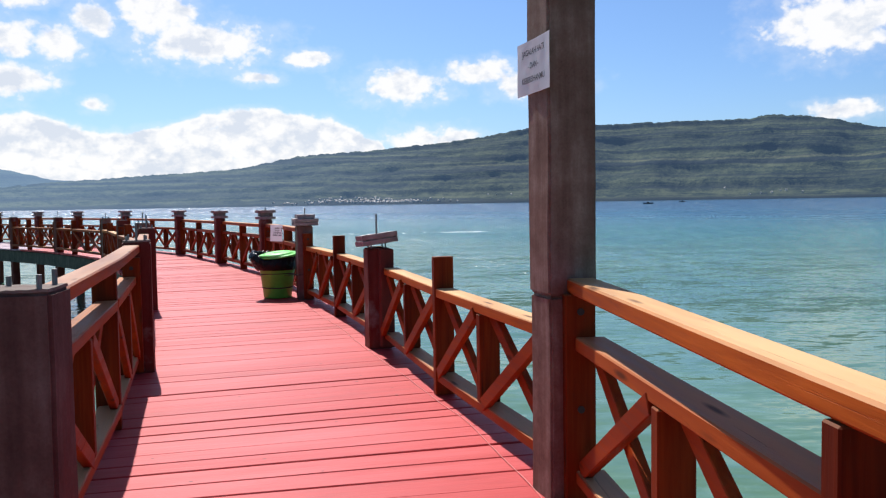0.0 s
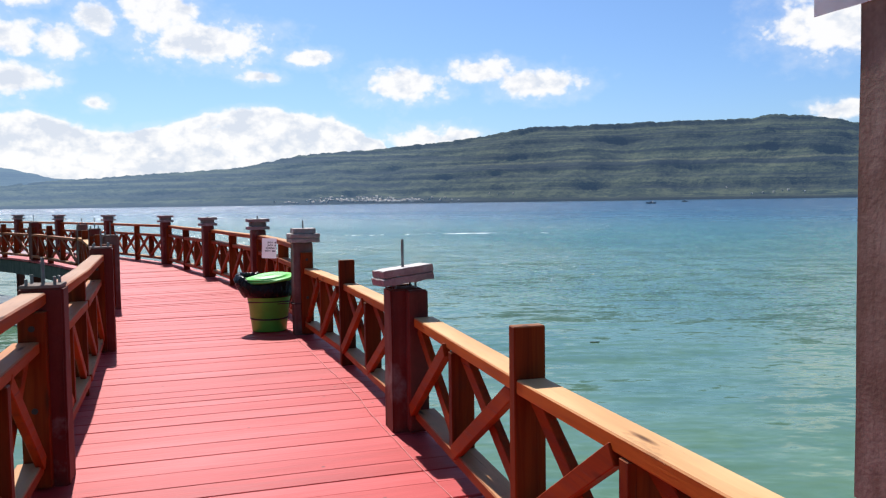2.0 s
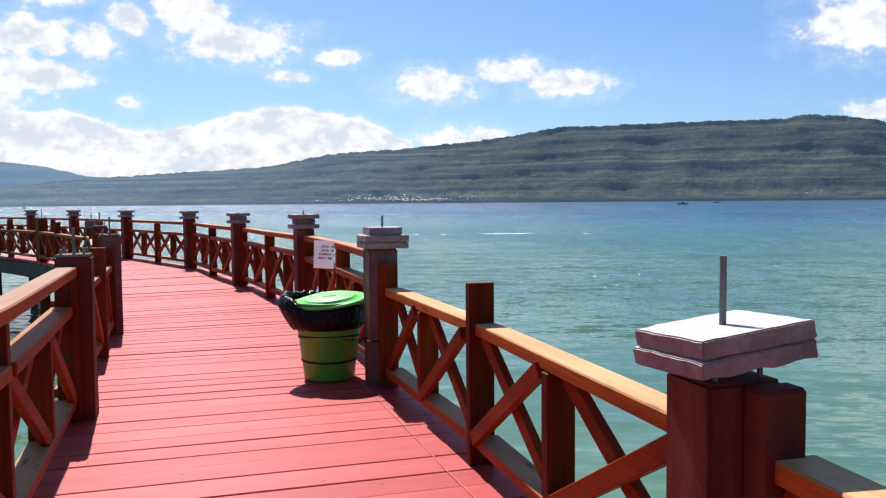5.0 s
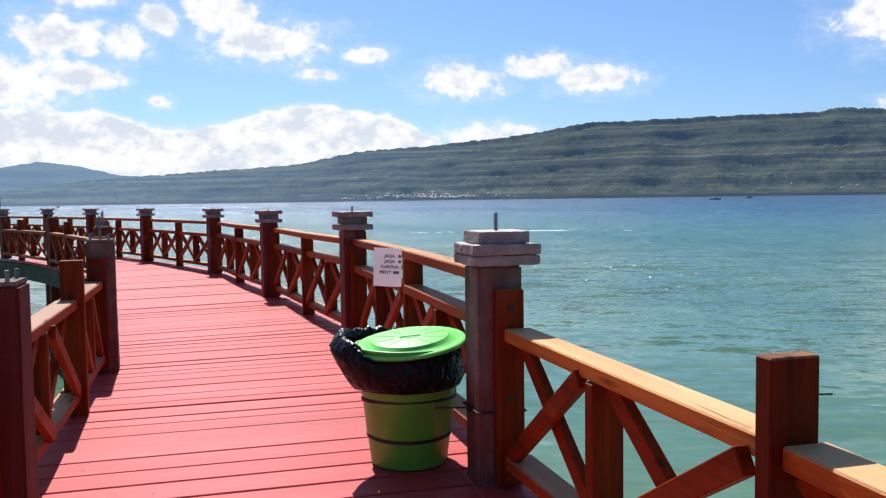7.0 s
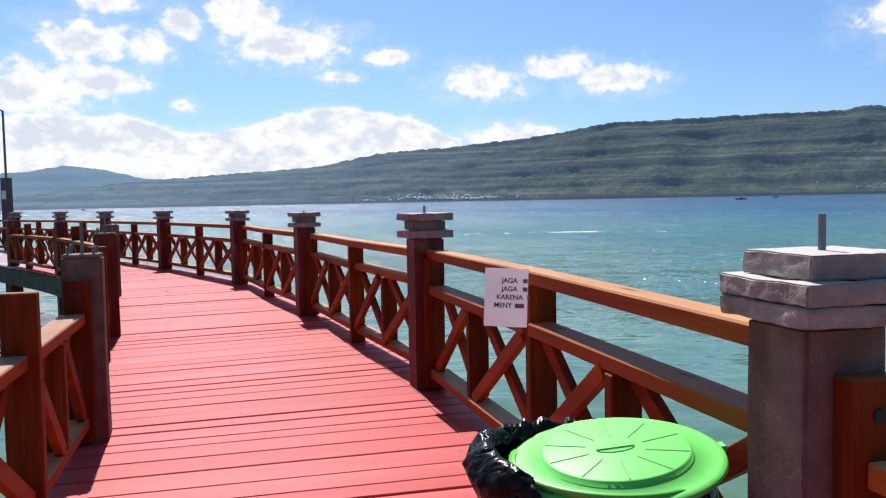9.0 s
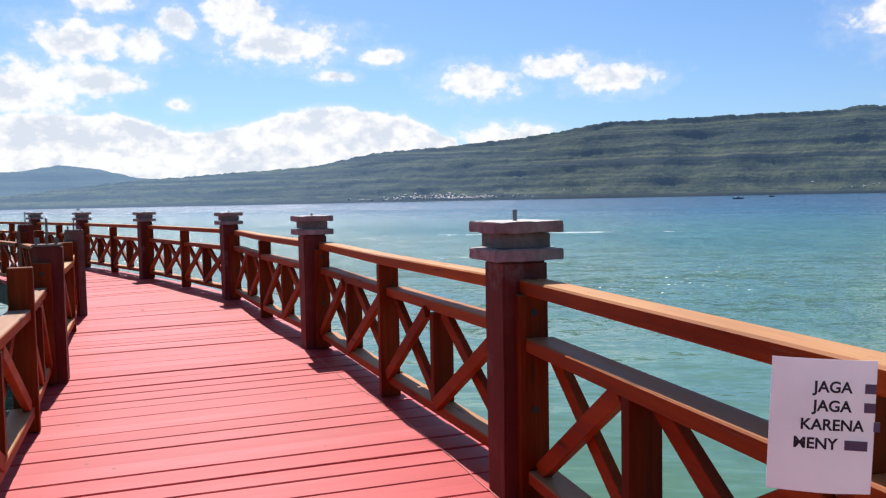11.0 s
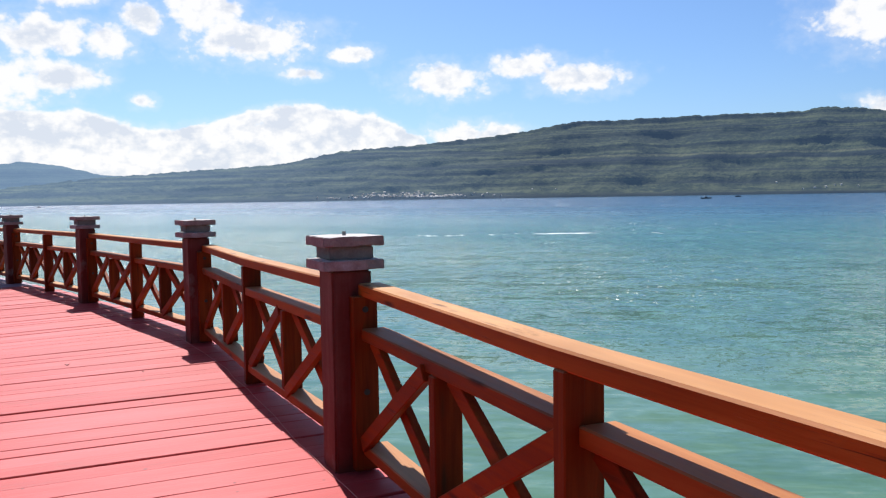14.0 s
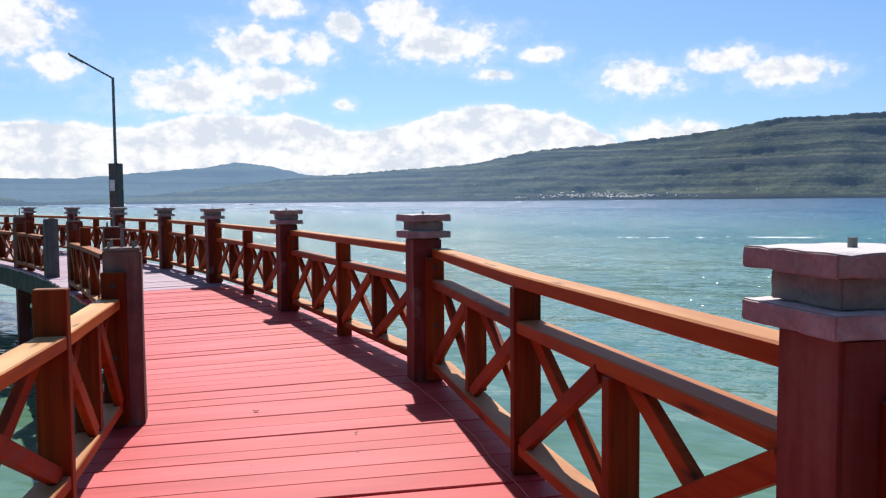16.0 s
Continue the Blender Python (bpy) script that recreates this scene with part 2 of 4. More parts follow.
def painted_concrete():
    m = Mat("brown painted concrete", 0.62, spec=0.10)
    streak = m.noise(1.0, 5, 0.6, (9, 9, 0.9))
    blotch = m.noise(3.2, 5, 0.6)
    fine = m.noise(60, 3, 0.6)
    tone = m.math("ADD", m.math("MULTIPLY", streak, 0.6), m.math("MULTIPLY", blotch, 0.4))
    c = m.ramp(tone, (0.30, (0.088, 0.018, 0.013)), (0.52, (0.148, 0.034, 0.025)), (0.72, (0.215, 0.082, 0.066)))
    c = m.mix(m.span(m.noise(1.5, 6, 0.65), 0.60, 0.70), c, (0.21, 0.165, 0.145))
    c = m.mix(0.25, c, m.ramp(fine, (0.3, (0.4, 0.4, 0.4)), (0.7, (0.9, 0.9, 0.9))), "MULTIPLY")
    m.colour(c)
    m.bump(m.math("ADD", m.math("MULTIPLY", fine, 0.25), blotch), 0.006, 0.5)
    return m.m


def bare_concrete(name, a, b, c3, streaks=True, pale=0.0, relief=0.6, tint=None):
    m = Mat(name, 0.85, spec=0.12)
    blotch = m.noise(5, 6, 0.65)
    streak = m.noise(1.0, 5, 0.6, (10, 10, 0.8)) if streaks else m.noise(14, 4, 0.6)
    fine = m.noise(90, 3, 0.65)
    tone = m.math("ADD", m.math("MULTIPLY", blotch, 0.5), m.math("MULTIPLY", streak, 0.5))
    c = m.ramp(tone, (0.3, a), (0.5, b), (0.7, c3))
    if tint:
        c = m.mix(m.span(m.noise(1.0, 5, 0.6, (4, 4, 1.1)), 0.50, 0.64, 0.0, 0.75), c, tint)
    # upward faces whitened: bare cement, plus the sunlight on it painted in
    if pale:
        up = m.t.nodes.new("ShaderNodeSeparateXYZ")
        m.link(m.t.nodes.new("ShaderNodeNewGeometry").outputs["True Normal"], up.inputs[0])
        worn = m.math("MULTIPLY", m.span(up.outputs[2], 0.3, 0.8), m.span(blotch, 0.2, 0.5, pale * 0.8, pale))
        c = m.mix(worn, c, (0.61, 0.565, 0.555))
    m.colour(m.mix(0.35, c, m.ramp(fine, (0.3, (0.5, 0.5, 0.5)), (0.65, (1, 1, 1))), "MULTIPLY"))
    m.bump(m.math("ADD", m.math("MULTIPLY", fine, 0.4), blotch), 0.008, relief)
    return m.m


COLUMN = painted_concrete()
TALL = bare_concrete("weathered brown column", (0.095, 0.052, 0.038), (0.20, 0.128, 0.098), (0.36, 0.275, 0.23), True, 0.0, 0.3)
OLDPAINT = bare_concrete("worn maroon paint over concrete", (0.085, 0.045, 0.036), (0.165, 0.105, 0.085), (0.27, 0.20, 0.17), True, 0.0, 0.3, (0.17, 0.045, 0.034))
# darker copy of OLDPAINT for one column that is dirty and in shadow
SHADEPAINT = bare_concrete("worn paint over concrete, darkened for shadow and dirt", (0.060, 0.032, 0.027), (0.112, 0.066, 0.056), (0.18, 0.128, 0.112), True, 0.0, 0.3, (0.12, 0.034, 0.028))
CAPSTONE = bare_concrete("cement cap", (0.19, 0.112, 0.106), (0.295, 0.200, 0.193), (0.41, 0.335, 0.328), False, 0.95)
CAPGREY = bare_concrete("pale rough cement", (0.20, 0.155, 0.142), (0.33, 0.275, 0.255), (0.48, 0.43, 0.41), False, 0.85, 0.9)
CAPBLOCK = bare_concrete("grey mortar block", (0.14, 0.10, 0.085), (0.20, 0.16, 0.14), (0.27, 0.23, 0.21), False)
BEAM = bare_concrete("sea-stained concrete", (0.040, 0.042, 0.034), (0.085, 0.085, 0.070), (0.14, 0.138, 0.118))
GREYCOL = bare_concrete("bare grey column", (0.070, 0.064, 0.064), (0.115, 0.106, 0.106), (0.17, 0.158, 0.155))


def plank_paint(name, dark, mid, light):
    m = Mat(name, 0.55, spec=0.27)
    grain = m.noise(1.0, 6, 0.65, (1.6, 26, 26), warp=0.4)
    broad = m.noise(1.0, 4, 0.6, (0.9, 5, 5))
    r = m.math("MULTIPLY", m.math("SUBTRACT", m.info.outputs["Random"], 0.5), 0.20)
    tone = m.math("ADD", m.math("ADD", m.math("MULTIPLY", grain, 0.45), m.math("MULTIPLY", broad, 0.55)), r)
    c = m.ramp(tone, (0.28, dark), (0.5, mid), (0.75, light))
    dirt = m.span(m.noise(2.3, 6, 0.7), 0.60, 0.78, 0.0, 0.35)
    c = m.mix(dirt, c, (0.27, 0.07, 0.06))
    scuff = m.span(m.noise(1.0, 6, 0.75, (3, 40, 40)), 0.62, 0.74, 0.0, 0.5)
    c = m.mix(m.math("MULTIPLY", scuff, m.span(broad, 0.42, 0.60)), c, (0.24, 0.035, 0.04))
    c = m.mix(m.span(m.voronoi(5.0), 0.075, 0.045, 0.0, 0.8), c, (0.10, 0.02, 0.02))
    m.colour(c)
    m.rough(m.span(grain, 0.3, 0.7, 0.48, 0.60))
    m.bump(grain, 0.004, 0.6)
    return m.m


RED = plank_paint("red deck paint", (0.36, 0.026, 0.026), (0.46, 0.046, 0.047), (0.545, 0.090, 0.094))
LILAC = plank_paint("faded lilac deck paint", (0.25, 0.15, 0.19), (0.33, 0.23, 0.28), (0.42, 0.32, 0.37))


def water():
    m = Mat("sea water", 0.06, spec=0.40)
    m.b.inputs["IOR"].default_value = 1.333
    pos = m.t.nodes.new("ShaderNodeNewGeometry").outputs["Position"]
    sepx = m.t.nodes.new("ShaderNodeSeparateXYZ")
    m.link(pos, sepx.inputs[0])
    # the bed falls away from the boardwalk out to sea
    far = m.math("ADD", m.math("MULTIPLY", sepx.outputs[1], 0.90), m.math("MULTIPLY", sepx.outputs[0], 0.72))
    far = m.math("ADD", far, m.math("MULTIPLY", m.math("SUBTRACT", m.noise(0.022, 4, 0.6, world=True, shift=False), 0.5), 60))
    c = m.ramp(m.span(far, 0, 420), (0.0, (0.100, 0.186, 0.108)), (0.10, (0.072, 0.172, 0.112)), (0.22, (0.024, 0.142, 0.140)),
               (0.42, (0.008, 0.098, 0.190)), (1.0, (0.004, 0.052, 0.145)))
    # sand and weed on the bed
    patch = m.noise(0.09, 5, 0.62, (1, 2.2, 1), world=True, shift=False)
    c = m.mix(m.span(patch, 0.42, 0.66, 0.0, 0.55), c, m.mix(0.5, c, (0.020, 0.10, 0.115)))
    c = m.mix(m.span(patch, 0.46, 0.34, 0.0, 0.40), c, m.mix(0.4, c, (0.16, 0.24, 0.19)))
    # chop and swell tones below paint the waves' light and shade into the colour
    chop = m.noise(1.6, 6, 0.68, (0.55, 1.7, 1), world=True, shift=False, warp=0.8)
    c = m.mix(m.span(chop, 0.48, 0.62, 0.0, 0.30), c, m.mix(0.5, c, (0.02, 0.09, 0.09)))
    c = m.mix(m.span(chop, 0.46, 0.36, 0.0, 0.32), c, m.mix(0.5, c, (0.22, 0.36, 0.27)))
    # wave shade and highlights painted in, stretched in depth to suit the camera's view
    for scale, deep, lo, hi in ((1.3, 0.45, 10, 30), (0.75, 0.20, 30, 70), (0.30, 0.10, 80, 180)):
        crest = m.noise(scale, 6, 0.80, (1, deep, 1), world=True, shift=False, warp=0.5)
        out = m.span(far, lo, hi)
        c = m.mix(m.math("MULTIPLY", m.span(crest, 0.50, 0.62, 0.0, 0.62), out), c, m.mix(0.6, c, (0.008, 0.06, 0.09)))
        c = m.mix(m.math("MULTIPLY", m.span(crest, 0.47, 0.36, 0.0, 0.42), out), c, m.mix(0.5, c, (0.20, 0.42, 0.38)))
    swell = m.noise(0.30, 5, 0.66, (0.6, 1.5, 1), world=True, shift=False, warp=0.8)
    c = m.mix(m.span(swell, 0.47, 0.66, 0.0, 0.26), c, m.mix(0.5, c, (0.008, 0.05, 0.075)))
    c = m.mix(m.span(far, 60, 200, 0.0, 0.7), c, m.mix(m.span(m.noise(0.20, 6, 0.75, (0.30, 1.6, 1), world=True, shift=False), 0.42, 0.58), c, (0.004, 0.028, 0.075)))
    # a shoal some way out, where small waves break now and then
    wob = m.math("MULTIPLY", m.math("SUBTRACT", m.noise(0.05, 3, 0.6, world=True, shift=False), 0.5), 16)
    reef = m.math("ABSOLUTE", m.math("SUBTRACT", m.math("ADD", sepx.outputs[1], wob), 84.0))
    foam = m.math("MULTIPLY", m.span(reef, 1.1, 0.5), m.span(m.noise(0.8, 5, 0.75, (0.7, 0.5, 1), world=True, shift=False), 0.56, 0.64))
    foam = m.math("MULTIPLY", foam, m.span(m.math("ABSOLUTE", m.math("ADD", sepx.outputs[0], 6)), 26, 12))
    burst = m.math("MULTIPLY", m.span(m.math("ABSOLUTE", m.math("SUBTRACT", sepx.outputs[0], 0.6)), 3.0, 1.6), m.span(reef, 1.5, 0.8))
    foam = m.math("MAXIMUM", foam, m.math("MULTIPLY", burst, m.span(m.noise(0.9, 4, 0.7, world=True, shift=False), 0.38, 0.50)))
    c = m.mix(foam, c, (0.90, 0.93, 0.93))
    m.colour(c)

    slope = None
    for scale, detail, gain, stretch in ((0.14, 4, 0.13, (0.40, 1.6, 1)), (0.45, 4, 0.18, (0.5, 1.5, 1)), (1.7, 4, 0.32, (0.5, 1.2, 1)), (6.5, 4, 0.25, (0.5, 1.2, 1))):
        n = m.t.nodes.new("ShaderNodeTexNoise")
        n.inputs["Scale"].default_value, n.inputs["Detail"].default_value = scale, detail
        m.link(m.at(stretch, True, False), n.inputs["Vector"])
        sub = m.t.nodes.new("ShaderNodeVectorMath")
        sub.operation = "SUBTRACT"
        m.link(n.outputs["Color"], sub.inputs[0])
        sub.inputs[1].default_value = (0.5, 0.5, 0.5)
        mul = m.t.nodes.new("ShaderNodeVectorMath")
        mul.operation = "MULTIPLY"
        m.link(sub.outputs[0], mul.inputs[0])
        mul.inputs[1].default_value = (gain * 0.8, gain * 1.2, 0)
        if slope is None:
            slope = mul.outputs[0]
        else:
            add = m.t.nodes.new("ShaderNodeVectorMath")
            add.operation = "ADD"
            m.link(slope, add.inputs[0])
            m.link(mul.outputs[0], add.inputs[1])
            slope = add.outputs[0]
    # rougher water out to sea shows more of its own colour and less of the sky
    open_sea = m.math("ADD", m.math("MULTIPLY", sepx.outputs[1], 0.55), m.math("MULTIPLY", sepx.outputs[0], 1.25))
    shine = m.span(open_sea, -40, 170, 0.40, 0.08)
    # out at sea only the faces of the waves that lean this way are seen
    steep = m.t.nodes.new("ShaderNodeVectorMath")
    steep.operation = "SCALE"
    m.link(slope, steep.inputs[0])
    m.link(m.span(far, 10, 260, 0.8, 2.0), steep.inputs["Scale"])
    slope = steep.outputs[0]
    # small steep facets, each leaning its own way, throw back the sun
    glint = None
    for scale, some, lo, hi, lo2, hi2 in ((17.0, 0.60, 18, 40, 90, 60), (7.0, 0.35, 50, 90, 260, 180), (2.0, 0.25, 150, 250, 3000, 2500)):
        tilt, pick = None, None
        for k in (1.0, 0.61):
            v = m.t.nodes.new("ShaderNodeTexVoronoi")
            v.voronoi_dimensions = "2D"
            v.inputs["Scale"].default_value = scale * k
            m.link(m.at((0.8, 1.1, 1), True, False), v.inputs["Vector"])
            sub = m.t.nodes.new("ShaderNodeVectorMath")
            sub.operation = "SUBTRACT"
            m.link(v.outputs["Color"], sub.inputs[0])
            sub.inputs[1].default_value = (0.5, 0.5, 0.5)
            if tilt is None:
                tilt, pick = sub.outputs[0], m.t.nodes.new("ShaderNodeSeparateXYZ")
                m.link(v.outputs["Color"], pick.inputs[0])
            else:
                add = m.t.nodes.new("ShaderNodeVectorMath")
                add.operation = "ADD"
                m.link(tilt, add.inputs[0])
                m.link(sub.outputs[0], add.inputs[1])
                tilt = add.outputs[0]
        here = m.math("MULTIPLY", m.span(pick.outputs[2], some, some + 0.01), m.math("MULTIPLY", m.span(far, lo, hi), m.span(far, lo2, hi2)))
        here = m.math("MULTIPLY", here, m.span(m.noise(0.16, 4, 0.65, (0.6, 1.4, 1), world=True, shift=False), 0.30, 0.44))
        flat = m.t.nodes.new("ShaderNodeVectorMath")
        flat.operation = "MULTIPLY"
        m.link(tilt, flat.inputs[0])
        flat.inputs[1].default_value = (0.67, 0.67, 0.0)
        scaled = m.t.nodes.new("ShaderNodeVectorMath")
        scaled.operation = "SCALE"
        m.link(flat.outputs[0], scaled.inputs[0])
        m.link(here, scaled.inputs["Scale"])
        add = m.t.nodes.new("ShaderNodeVectorMath")
        add.operation = "ADD"
        m.link(slope, add.inputs[0])
        m.link(scaled.outputs[0], add.inputs[1])
        slope = add.outputs[0]
        glint = here if glint is None else m.math("MAXIMUM", glint, here)
    m.link(m.math("MAXIMUM", shine, m.math("MULTIPLY", glint, 0.5)), m.b.inputs["Specular IOR Level"])
    m.rough(m.mix(glint, m.span(far, 8, 160, 0.10, 0.30), (0.27, 0.27, 0.27)))
    up = m.t.nodes.new("ShaderNodeVectorMath")
    up.operation = "ADD"
    m.link(slope, up.inputs[0])
    up.inputs[1].default_value = (0, 0, 1)
    unit = m.t.nodes.new("ShaderNodeVectorMath")
    unit.operation = "NORMALIZE"
    m.link(up.outputs[0], unit.inputs[0])
    m.link(unit.outputs[0], m.b.inputs["Normal"])
    return m.m


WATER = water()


def hill_mat(name, a, b, c3, haze, gain, rock):
    m = Mat(name, 0.95, spec=0.05)
    woods = m.noise(0.012, 8, 0.68, world=True, shift=False)
    crowns = m.voronoi(0.14, (1, 1, 1.4), world=True)
    each = m.voronoi(0.14, (1, 1, 1.4), world=True, out="Color")
    tone = m.math("ADD", m.math("MULTIPLY", woods, 0.72), m.math("MULTIPLY", m.math("ADD", m.span(crowns, 0.0, 0.8), each), 0.15))
    grit = m.noise(0.05, 6, 0.78, (1, 1, 2.2), world=True, shift=False)
    tone = m.math("ADD", tone, m.math("MULTIPLY", m.math("SUBTRACT", grit, 0.5), 1.15))
    c = m.ramp(tone, (0.30, a), (0.48, b), (0.70, c3))
    pos = m.t.nodes.new("ShaderNodeSeparateXYZ")
    m.link(m.t.nodes.new("ShaderNodeNewGeometry").outputs["Position"], pos.inputs[0])
    wavy = m.math("ADD", pos.outputs[2], m.math("MULTIPLY", m.math("SUBTRACT", m.noise(0.0016, 3, 0.5, world=True, shift=False), 0.5), 34))
    fine = m.math("ADD", wavy, m.math("MULTIPLY", m.math("SUBTRACT", m.noise(0.012, 4, 0.6, world=True, shift=False), 0.5), 9))
    # fields and scrub low down, dark woods above
    c = m.mix(m.span(wavy, 20, 150, 0.55, 0.0), c, m.mix(m.span(woods, 0.42, 0.6), c, rock))
    # limestone ledges, long and level: pale lips, cliff shade painted dark below
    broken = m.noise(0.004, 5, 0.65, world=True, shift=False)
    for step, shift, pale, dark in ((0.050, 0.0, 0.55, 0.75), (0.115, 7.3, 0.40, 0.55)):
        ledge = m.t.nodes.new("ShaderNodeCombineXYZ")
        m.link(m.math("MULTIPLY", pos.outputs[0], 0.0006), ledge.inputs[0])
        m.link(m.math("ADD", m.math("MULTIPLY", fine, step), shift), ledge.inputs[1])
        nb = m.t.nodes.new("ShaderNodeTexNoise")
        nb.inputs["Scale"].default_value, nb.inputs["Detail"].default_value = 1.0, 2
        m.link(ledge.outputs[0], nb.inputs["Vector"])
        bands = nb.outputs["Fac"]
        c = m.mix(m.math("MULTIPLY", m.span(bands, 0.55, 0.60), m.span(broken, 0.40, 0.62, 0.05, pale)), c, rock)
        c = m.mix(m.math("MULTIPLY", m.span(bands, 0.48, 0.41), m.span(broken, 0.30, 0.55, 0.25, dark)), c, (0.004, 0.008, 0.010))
    # a cut track along the slope, the shade on its bank painted dark below
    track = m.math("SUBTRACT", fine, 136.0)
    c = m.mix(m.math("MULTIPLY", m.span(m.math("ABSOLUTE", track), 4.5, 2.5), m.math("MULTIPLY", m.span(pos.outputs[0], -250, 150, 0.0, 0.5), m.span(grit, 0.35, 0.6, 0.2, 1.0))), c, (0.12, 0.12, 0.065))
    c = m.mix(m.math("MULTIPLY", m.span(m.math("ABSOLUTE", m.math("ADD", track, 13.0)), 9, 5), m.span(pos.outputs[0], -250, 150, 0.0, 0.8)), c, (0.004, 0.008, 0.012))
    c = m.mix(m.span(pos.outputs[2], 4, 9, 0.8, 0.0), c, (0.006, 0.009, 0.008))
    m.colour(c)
    m.bump(crowns, 2.5, 0.6)
    # air haze put in as blue emission, paler and bluer out along the bay
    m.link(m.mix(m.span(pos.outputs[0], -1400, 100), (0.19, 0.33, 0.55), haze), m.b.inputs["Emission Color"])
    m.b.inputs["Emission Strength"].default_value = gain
    return m.m


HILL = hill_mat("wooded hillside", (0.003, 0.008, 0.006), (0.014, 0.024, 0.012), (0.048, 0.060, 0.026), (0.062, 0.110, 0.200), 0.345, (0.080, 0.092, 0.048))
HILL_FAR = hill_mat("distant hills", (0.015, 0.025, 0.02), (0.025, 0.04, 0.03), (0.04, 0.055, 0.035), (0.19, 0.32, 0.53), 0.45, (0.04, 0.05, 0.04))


def plain(name, c, rough=0.5, metal=0.0, var=0.15, scale=12.0, spec=0.5):
    m = Mat(name, rough, metal, spec)
    n = m.noise(scale, 5, 0.6)
    lo, hi = tuple(v * (1 - var) for v in c), tuple(min(1, v * (1 + var)) for v in c)
    m.colour(m.ramp(n, (0.3, lo), (0.7, hi)))
    m.bump(n, 0.002, 0.3)
    return m.m


STEEL = plain("rusted grey steel", (0.16, 0.17, 0.17), 0.55, 0.6, 0.35)
LAMP_STEEL = plain("grey painted steel", (0.13, 0.15, 0.17), 0.5, 0.3, 0.2)
LAMP_GLASS = plain("lamp lens", (0.6, 0.62, 0.62), 0.3)
LID = plain("bright green plastic", (0.18, 0.74, 0.15), 0.5, 0, 0.05, spec=0.3)
LIDMARK = plain("dark green grooves", (0.07, 0.40, 0.09), 0.5, 0, 0.1)
BINBODY = plain("olive green plastic", (0.10, 0.47, 0.055), 0.4, 0, 0.15, 5)
STRAP = plain("black strap", (0.012, 0.010, 0.012), 0.6)
GREYINK = plain("faded grey ink", (0.075, 0.072, 0.085), 0.7)
INK = plain("black ink", (0.02, 0.018, 0.03), 0.7)
HOUSE = plain("pale house walls", (0.66, 0.64, 0.60), 0.6, 0, 0.2, 0.2)
ROOF = plain("metal sheet roofs", (0.50, 0.49, 0.48), 0.75, 0.0, 0.3, 0.2, 0.2)
PRINT_BAR = plain("bars for print", (0.16, 0.13, 0.20), 0.6)
BOAT = plain("dark boat hull", (0.05, 0.06, 0.07), 0.6)
CABLE = plain("weathered cable sheath", (0.62, 0.22, 0.20), 0.6, 0, 0.15, 4)
HOLE_SHADE = plain("shade in a bolt hole", (0.02, 0.017, 0.015), 0.7)


def bag_mat():
    m = Mat("black plastic bag", 0.27, spec=0.16)
    m.colour((0.006, 0.006, 0.006))
    m.bump(m.noise(8, 3, 0.5, warp=2.2), 0.025, 0.3)
    crease = m.math("ABSOLUTE", m.math("SUBTRACT", m.noise(7, 2, 0.5, warp=1.5), 0.5))
    m.bump(m.span(crease, 0.0, 0.16), 0.02, 0.5)
    return m.m


BAG = bag_mat()


def paper_mat():
    m = Mat("printed paper in a clear sleeve", 0.35, spec=0.5)
    n = m.noise(6, 4, 0.6)
    m.colour(m.ramp(n, (0.3, (0.76, 0.74, 0.78)), (0.7, (0.87, 0.85, 0.88))))
    m.bump(m.noise(9, 3, 0.5), 0.006, 0.5)
    # thin enough for the sun to shine through
    thin = m.t.nodes.new("ShaderNodeBsdfTranslucent")
    thin.inputs["Color"].default_value = (0.80, 0.76, 0.80, 1)
    both_sides = m.t.nodes.new("ShaderNodeMixShader")
    both_sides.inputs[0].default_value = 0.45
    m.link(m.b.outputs[0], both_sides.inputs[1])
    m.link(thin.outputs[0], both_sides.inputs[2])
    m.link(both_sides.outputs[0], m.t.nodes["Material Output"].inputs["Surface"])
    return m.m


PAPER = paper_mat()


# ---------------------------------------------------------------- mesh helpers
def part(name, bm, material, parent=None, label="", smooth=False):
    """Links a bmesh as one mesh object, under a thing or a part."""
    me = bpy.data.meshes.new(name)
    bmesh.ops.recalc_face_normals(bm, faces=bm.faces)
    bm.to_mesh(me)
    bm.free()
    if material:
        me.materials.append(material)
    if smooth:
        for p in me.polygons:
            p.use_smooth = True
    ob = new(name, me)
    if parent:
        ob.parent = parent
    if label:
        tagged(ob, label)
    return ob


def thing(name, m, label, category, group="", kind=""):
    ob = new(name)
    ob.empty_display_size = 0.1
    ob.matrix_world = m
    return tagged(ob, label, category, group, kind)


def block(x0, x1, y0, y1, z0, z1, bevel=0.006, rough=0.0, cuts=0, seg=1):
    """A box with worn edges; rough: how far its corners stray."""
    bm = bmesh.new()
    bmesh.ops.create_cube(bm, size=1.0)
    for v in bm.verts:
        v.co = Vector(((x0 + x1) / 2 + v.co.x * (x1 - x0), (y0 + y1) / 2 + v.co.y * (y1 - y0), (z0 + z1) / 2 + v.co.z * (z1 - z0)))
    if cuts:
        bmesh.ops.subdivide_edges(bm, edges=bm.edges[:], cuts=cuts, use_grid_fill=True)
    if bevel:
        sharp = [e for e in bm.edges if e.calc_face_angle(0) > 0.8]
        bmesh.ops.bevel(bm, geom=sharp, offset=bevel, segments=seg, affect="EDGES")
    if rough:
        for v in bm.verts:
            v.co += Vector([random.uniform(-rough, rough) for _ in range(3)])
    return bm


